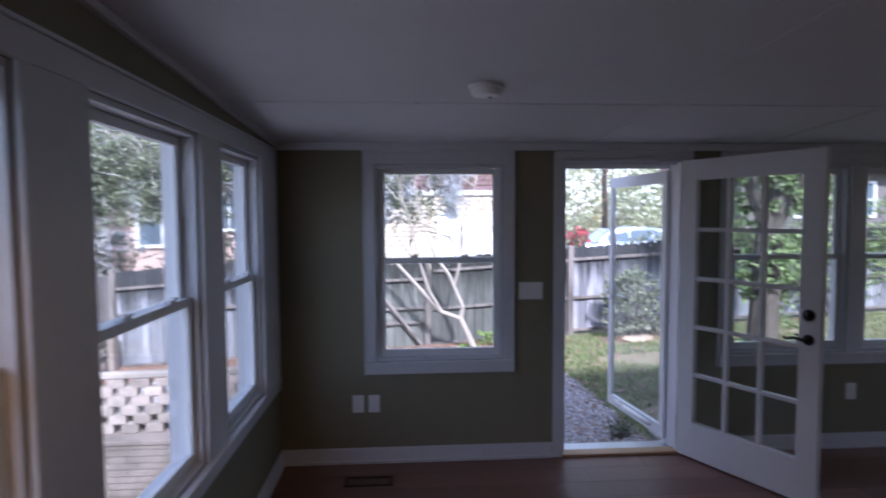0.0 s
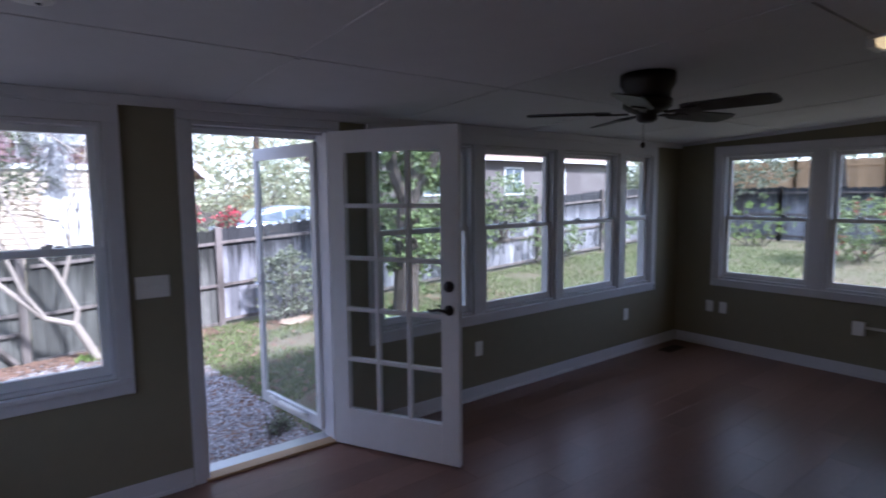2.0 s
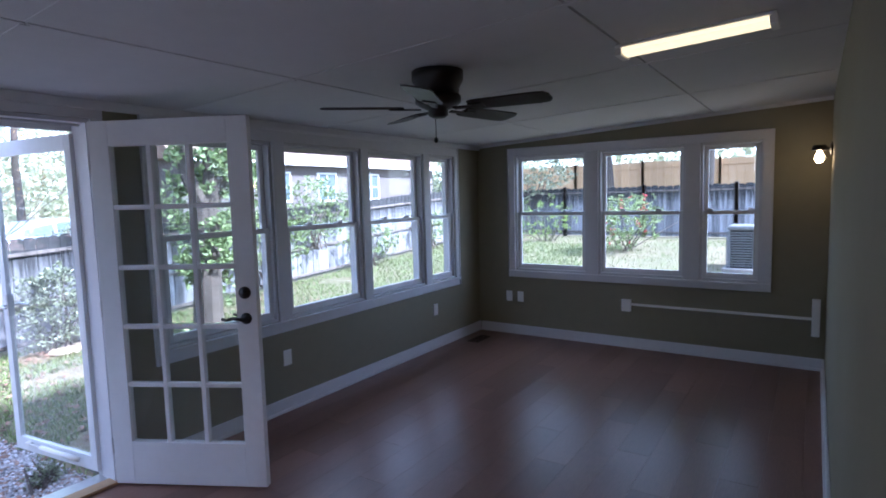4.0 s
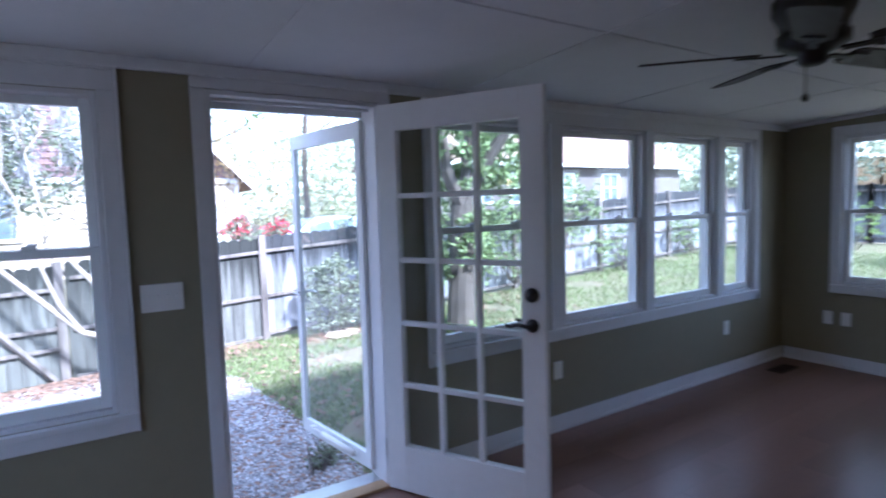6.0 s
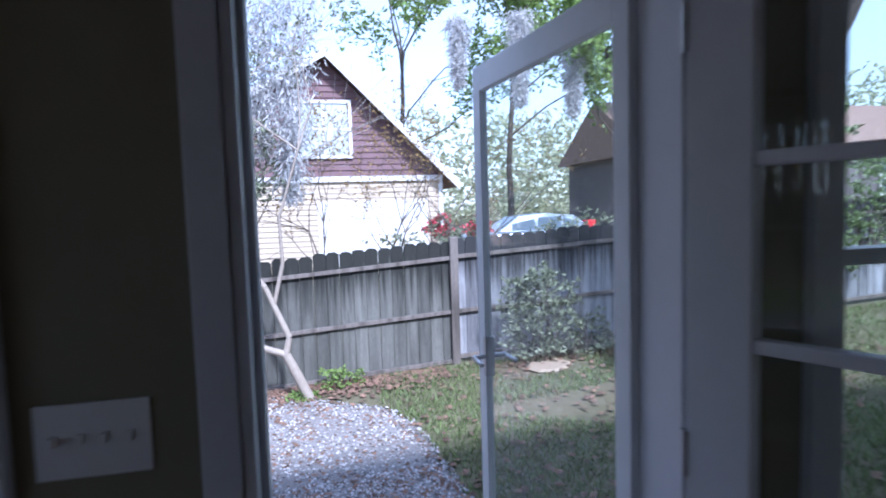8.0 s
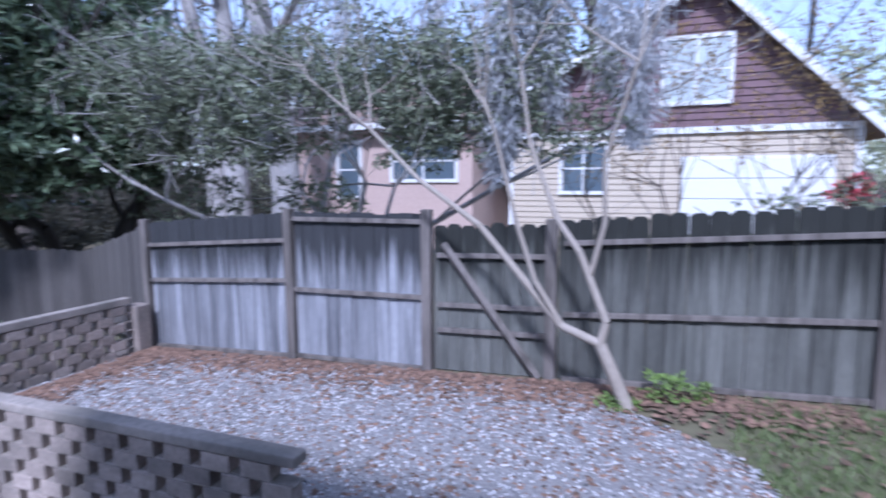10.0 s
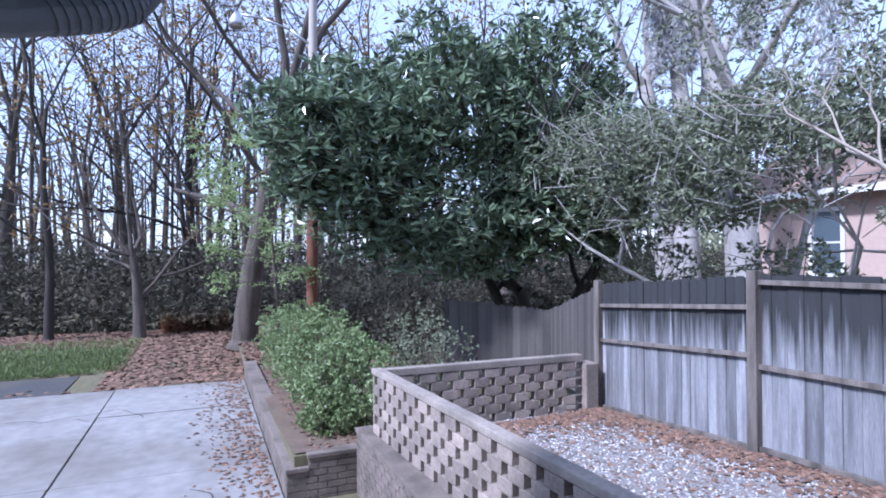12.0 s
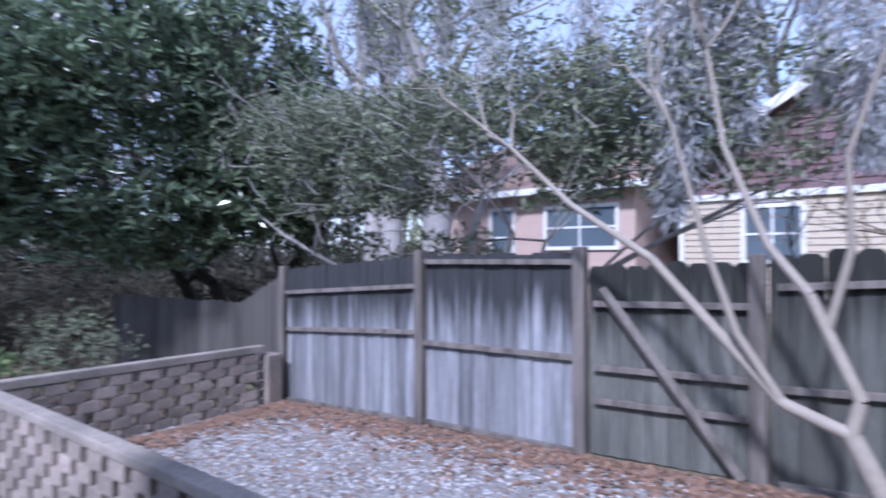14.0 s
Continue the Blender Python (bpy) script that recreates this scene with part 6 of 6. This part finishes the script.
def gable_house():
    h = thing("gable_house", "neighbour house with a purple brown shingle gable and cream walls", "house")
    xl, xr, y0, y1, ze, xa, za = -4.05, 5.75, 22.0, 31.0, 2.52, 1.7, 6.6
    eave_l, eave_r = (xl - 0.3, 3.1), (xr + 0.3, 2.24)
    fall_l, fall_r = (za - eave_l[1]) / (xa - eave_l[0]), (za - eave_r[1]) / (eave_r[0] - xa)
    bm = bmesh.new()
    box(bm, xl + 0.2, xr - 0.2, y0 + 0.12, y1, -0.6, ze)
    part("wall", bm, M_CREAM, h, "cream sided wall")
    # shingle courses of the gable, each a board set out a little
    z = ze + 0.17
    while z < za - 0.15:
        bm = bmesh.new()
        a, b = max(xl + 0.2, xa - (za - z) / fall_l + 0.1), min(xr - 0.2, xa + (za - z) / fall_r - 0.1)
        c, d = min(xa, max(a, xa - (za - z - 0.205) / fall_l + 0.1)), max(xa, min(b, xa + (za - z - 0.205) / fall_r - 0.1))
        vs = [bm.verts.new(p) for p in ((a, y0 + 0.06, z), (b, y0 + 0.06, z), (d, y0 + 0.10, z + 0.205), (c, y0 + 0.10, z + 0.205), (a, y0 + 0.16, z), (b, y0 + 0.16, z), (d, y0 + 0.16, z + 0.205), (c, y0 + 0.16, z + 0.205))]
        for f in ((0, 1, 2, 3), (7, 6, 5, 4), (0, 4, 5, 1), (1, 5, 6, 2), (2, 6, 7, 3), (3, 7, 4, 0)):
            bm.faces.new([vs[q] for q in f])
        part("shingle_course", bm, M_GABLE, h)
        z += 0.2
    bm = bmesh.new()
    box(bm, xl + 0.2, xr - 0.2, y0 + 0.0, y0 + 0.118, ze - 0.02, ze + 0.16)
    part("band", bm, M_WHITEFAR, h)
    for xe, zz in (eave_l, eave_r):
        bm = bmesh.new()
        vs = []
        for yy in (y0 - 0.45, y1):
            for dz in (0.0, 0.16):
                vs += [bm.verts.new((xe, yy, zz + dz)), bm.verts.new((xa, yy, za + dz))]
        for f in ((0, 1, 3, 2), (4, 5, 7, 6), (0, 1, 5, 4), (2, 3, 7, 6), (0, 2, 6, 4), (1, 3, 7, 5)):
            bm.faces.new([vs[q] for q in f])
        part("roof", bm, M_TANROOF, h, "reddish tan shingle roof")
        bm = bmesh.new()
        vs = []
        for yy in (y0 - 0.50, y0 - 0.452):
            for dz in (-0.10, 0.19):
                vs += [bm.verts.new((xe, yy, zz + dz)), bm.verts.new((xa, yy, za + dz))]
        for f in ((0, 1, 3, 2), (4, 5, 7, 6), (0, 1, 5, 4), (2, 3, 7, 6), (0, 2, 6, 4), (1, 3, 7, 5)):
            bm.faces.new([vs[q] for q in f])
        part("rake_board", bm, M_WHITEFAR, h, "white rake board")
    far_window(h, 0.62, 2.5, y0 + 0.06, 3.28, 5.2, 2, M_BLIND)
    # lap siding of the lower wall, corner boards, ground floor window
    z = -0.5
    while z < ze - 0.1:
        bm = bmesh.new()
        vs = [bm.verts.new(p) for x in (xl + 0.34, xr - 0.34) for p in ((x, y0 + 0.075, z), (x, y0 + 0.119, z), (x, y0 + 0.119, z + 0.172), (x, y0 + 0.105, z + 0.172))]
        for f in ((0, 1, 5, 4), (2, 3, 7, 6), (3, 0, 4, 7), (0, 3, 2, 1), (4, 5, 6, 7)):
            bm.faces.new([vs[q] for q in f])
        part("siding_board", bm, M_CREAM, h)
        z += 0.175
    for x in (xl + 0.19, xr - 0.33):
        bm = bmesh.new()
        box(bm, x, x + 0.14, y0 + 0.03, y0 + 0.118, -0.5, ze - 0.03)
        part("corner_board", bm, M_WHITEFAR, h)
    far_window(h, -2.25, -0.75, y0 + 0.07, 0.75, 2.35, 2)
    for a, b in ((1.25, 5.0),):
        bm = bmesh.new()
        box(bm, a, b, y0 + 0.04, y0 + 0.07, -0.5, 1.85)
        gd = part("garage_door", bm, M_WHITEFAR, h, "white panelled garage door")
        for k in range(4):
            bm = bmesh.new()
            box(bm, a + 0.02, b - 0.02, y0 + 0.01, y0 + 0.038, -0.5 + k * 0.58, 0.06 + k * 0.58, 0.015)
            part("door_panel", bm, M_WHITEFAR, gd)


gable_house()


def hipped_house(name, x0, x1, y0, y1, zb, ze, ridge, wall_mat, roof_mat, label, windows, fascia):
    h = thing(name, label, "house")
    bm = bmesh.new()
    box(bm, x0, x1, y0, y1, zb, ze)
    part("wall", bm, wall_mat, h)
    bm = bmesh.new()
    o = 0.5
    ym = (y0 + y1) / 2
    vs = [bm.verts.new(p) for p in ((x0 - o, y0 - o, ze), (x1 + o, y0 - o, ze), (x1 + o, y1 + o, ze), (x0 - o, y1 + o, ze), (x0 - o, ym, ridge), (x1 + o, ym, ridge))]
    for f in ((0, 1, 5, 4), (1, 2, 5), (2, 3, 4, 5), (3, 0, 4), (3, 2, 1, 0)):
        bm.faces.new([vs[k] for k in f])
    part("roof", bm, roof_mat, h)
    bm = bmesh.new()
    box(bm, x0 - o - 0.03, x1 + o + 0.03, y0 - o - 0.06, y0 - o - 0.003, ze - 0.16, ze + 0.03)
    part("fascia", bm, fascia, h)
    for a, b, c, d, n in windows:
        far_window(h, a, b, y0, c, d, n)
    return h


hipped_house("pink_house", -11.6, -4.6, 20.6, 27.5, -1.2, 3.0, 5.2, M_PINK, M_TANROOF, "pinkish stucco house with white windows behind the fence", [(-7.45, -5.05, 1.15, 2.5, 2), (-9.5, -8.5, 0.6, 2.55, 1)], M_WHITEFAR)
hipped_house("brown_house", 15.5, 36.0, 25.0, 33.0, -0.3, 3.7, 6.6, M_DARKHOUSE, M_TANROOF, "dark sided house with white windows across the yard", [(18.0, 19.4, 1.5, 3.2, 2), (20.6, 22.0, 1.5, 3.2, 2), (24.0, 25.6, 1.5, 3.2, 2), (28.0, 29.6, 1.5, 3.2, 2)], M_WHITEFAR)


def car():
    c = thing("parked_car", "silver blue hatchback car parked behind the fence", "car", at=pose(8.0, 20.6, -0.30, 0, 0, 0))
    sect = [(-2.15, 0.55, 0.80), (-1.9, 0.45, 0.92), (-1.0, 0.35, 1.0), (0.0, 0.33, 1.02), (1.2, 0.35, 1.04), (2.0, 0.42, 1.06), (2.15, 0.55, 0.98)]
    bm = bmesh.new()
    rings = []
    for x, lo, hi in sect:
        w = 0.88 if abs(x) < 1.9 else 0.78
        rings.append([bm.verts.new((x, y * w, z)) for y, z in ((-0.9, lo), (-1, lo + 0.12), (-1, hi - 0.1), (-0.92, hi), (0.92, hi), (1, hi - 0.1), (1, lo + 0.12), (0.9, lo))])
    for a, b in zip(rings, rings[1:]):
        for k in range(8):
            bm.faces.new((a[k], a[(k + 1) % 8], b[(k + 1) % 8], b[k]))
    bm.faces.new(rings[0])
    bm.faces.new(rings[-1][::-1])
    part("body", bm, M_CAR, c, smooth=True)
    bm = bmesh.new()
    cab = [(-1.15, 1.0, 1.0, 0.80), (-0.45, 1.0, 1.46, 0.68), (0.5, 1.0, 1.55, 0.68), (1.45, 1.0, 1.48, 0.66), (2.02, 1.0, 1.08, 0.76)]
    tops = [[bm.verts.new((x, -w, hi)), bm.verts.new((x, w, hi))] for x, lo, hi, w in cab]
    bots = [[bm.verts.new((x, -0.84, lo)), bm.verts.new((x, 0.84, lo))] for x, lo, hi, w in cab]
    for i in range(4):
        bm.faces.new((tops[i][0], tops[i][1], tops[i + 1][1], tops[i + 1][0]))
        bm.faces.new((bots[i][0], tops[i][0], tops[i + 1][0], bots[i + 1][0]))
        bm.faces.new((bots[i][1], bots[i + 1][1], tops[i + 1][1], tops[i][1]))
    bm.faces.new((bots[0][0], bots[0][1], tops[0][1], tops[0][0]))
    bm.faces.new((bots[4][0], tops[4][0], tops[4][1], bots[4][1]))
    part("cabin", bm, M_CAR, c)
    for a, b, za, zb in ((-0.72, 0.10, 1.24, 1.40), (0.18, 0.98, 1.42, 1.44), (1.06, 1.58, 1.40, 1.28)):
        bm = bmesh.new()
        vs = []
        for dy in (0.0, -0.02):
            vs += [bm.verts.new(p) for p in ((a, -0.835 + dy, 1.06), (b, -0.835 + dy, 1.06), (b - 0.03, -0.735 + dy, zb), (a + 0.03, -0.735 + dy, za))]
        for f in ((0, 1, 2, 3), (7, 6, 5, 4), (0, 4, 5, 1), (1, 5, 6, 2), (2, 6, 7, 3), (3, 7, 4, 0)):
            bm.faces.new([vs[k] for k in f])
        part("side_window", bm, M_FARGLASS, c)
    for y in (-0.70, 0.70):
        bm = bmesh.new()
        box(bm, 1.82, 2.17, y - 0.17, y + 0.17, 0.92, 1.30, 0.04)
        part("tail_lamp", bm, M_TAIL, c)
    for x in (-1.35, 1.35):
        for y in (-0.86, 0.70):
            bm = bmesh.new()
            tube(bm, (x, y, 0.33), (x, y + 0.18, 0.33), 0.33, sides=20)
            w = part("wheel", bm, M_TYRE, c)
            bm = bmesh.new()
            tube(bm, (x, y - 0.01, 0.33), (x, y + 0.10, 0.33), 0.2, sides=16)
            part("rim", bm, M_METAL, w)


car()


def utility_pole():
    p = thing("utility_pole", "wooden utility pole with a street lamp on an arm", "utility pole", at=Matrix.Translation((-12.0, 6.87, -1.2)))
    bm = bmesh.new()
    tube(bm, (0, 0, 0), (0, 0, 4.6), 0.135, 0.12, 14)
    part("lower_pole", bm, M_POLE, p, "red brown stained lower pole")
    bm = bmesh.new()
    tube(bm, (0, 0, 4.6), (0, 0, 8.6), 0.12, 0.09, 14)
    part("upper_pole", bm, M_POLETOP, p, "weathered grey upper pole")
    bm = bmesh.new()
    pts = [(0, 0, 7.3), (0, -0.5, 7.62), (0, -1.1, 7.78), (0, -1.55, 7.8)]
    for a, b in zip(pts, pts[1:]):
        tube(bm, a, b, 0.03, sides=8)
    part("arm", bm, M_METAL, p, smooth=True)
    bm = bmesh.new()
    lathe(bm, [(0.05, 0.12), (0.09, 0.05), (0.16, -0.08), (0.17, -0.2), (0.1, -0.24)], (0, -1.68, 7.72), 16)
    part("lamp_head", bm, M_METAL, p, smooth=True)


utility_pole()

# condensing unit on a pad
ac = thing("air_conditioner", "grey outdoor air conditioning unit with louvred sides", "air conditioner", at=pose(11.6, 1.42, yard_z(11.6) - 0.03, 0, 0, 0))
bm = bmesh.new()
box(bm, -0.5, 0.5, -0.42, 0.42, 0, 0.07, 0.01)
part("pad", bm, M_CONCRETE, ac)
bm = bmesh.new()
box(bm, -0.32, 0.32, -0.31, 0.31, 0.07, 0.72)
part("coil", bm, M_TYRE, ac)
for k in range(14):
    z = 0.10 + k * 0.044
    bm = bmesh.new()
    for b in ((-0.35, 0.35, -0.34, -0.325), (-0.35, 0.35, 0.325, 0.34), (-0.355, -0.335, -0.325, 0.325), (0.335, 0.355, -0.325, 0.325)):
        box(bm, *b, z, z + 0.02)
    part("louvre", bm, M_AC, ac)
bm = bmesh.new()
box(bm, -0.37, 0.37, -0.36, 0.36, 0.72, 0.80, 0.03)
part("top_cover", bm, M_AC, ac)
for x in (-0.35, 0.35):
    for y in (-0.34, 0.34):
        bm = bmesh.new()
        box(bm, x - 0.03, x + 0.03, y - 0.03, y + 0.03, 0.07, 0.72, 0.01)
        part("corner_post", bm, M_AC, ac)

# step and pads by the door
bm = bmesh.new()
box(bm, 1.12, 2.02, 4.17, 4.52, -0.6, -0.17, 0.015)
solid("door_step", bm, M_CONCRETE, "grey concrete step below the door", "step")
bm = bmesh.new()
box(bm, 2.28, 3.25, 4.17, 5.15, -0.5, -0.285, 0.02)
solid("concrete_pad", bm, M_CONCRETE, "grey concrete pad beside the door", "pad")
bm = bmesh.new()
lathe(bm, [(0.25, 0.0), (0.27, 0.02), (0.23, 0.04)], (3.65, 8.5, yard_z(3.65) - 0.005), 9)
for v in bm.verts:
    v.co.x += 0.05 * math.sin(v.co.y * 9)
solid("flat_stone", bm, M_STONE, "flat tan stone lying in the lawn", "stone")

# gutter and downspout elbow at the house corner
gt = thing("gutter", "grey metal eave gutter with a ribbed downspout elbow", "gutter")
bm = bmesh.new()
zg = ceil_z(Y1 + 0.5) + 0.05
for b in ((X0 - 0.55, X1 + 0.55, Y1 + 0.502, Y1 + 0.51, zg, zg + 0.13), (X0 - 0.55, X1 + 0.55, Y1 + 0.51, Y1 + 0.61, zg, zg + 0.008), (X0 - 0.55, X1 + 0.55, Y1 + 0.61, Y1 + 0.618, zg, zg + 0.13)):
    box(bm, *b)
part("trough", bm, M_GUTTER, gt)
bm = bmesh.new()
pts = [(-1.16, 4.56, zg), (-1.16, 4.55, 2.14), (-1.13, 4.50, 2.05), (-1.06, 4.40, 1.98), (-0.98, 4.28, 1.92), (-0.93, 4.20, 1.88), (-0.88, 4.15, 1.86)]
for k, (a, b) in enumerate(zip(pts, pts[1:])):
    tube(bm, a, b, 0.07, 0.07, 12)
for k in range(14):
    t = k / 13
    a = Vector(pts[1]).lerp(Vector(pts[4]), t)
    d = (Vector(pts[4]) - Vector(pts[1])).normalized() * 0.008
    i = min(2, int(t * 3))
    c = Vector(pts[1 + i]).lerp(Vector(pts[2 + i]), t * 3 - i)
    tube(bm, c - d, c + d, 0.076, 0.076, 12)
part("downspout", bm, M_GUTTER, gt, smooth=False)

# the yard as a whole lies a little off the house wall
OFFSET = 0.2
for ob in list(scene.objects):
    if ob.parent is None and ob not in house_objects and ob.name not in ("door_step", "concrete_pad", "gutter"):
        ob.location.y += OFFSET

lay_floor()
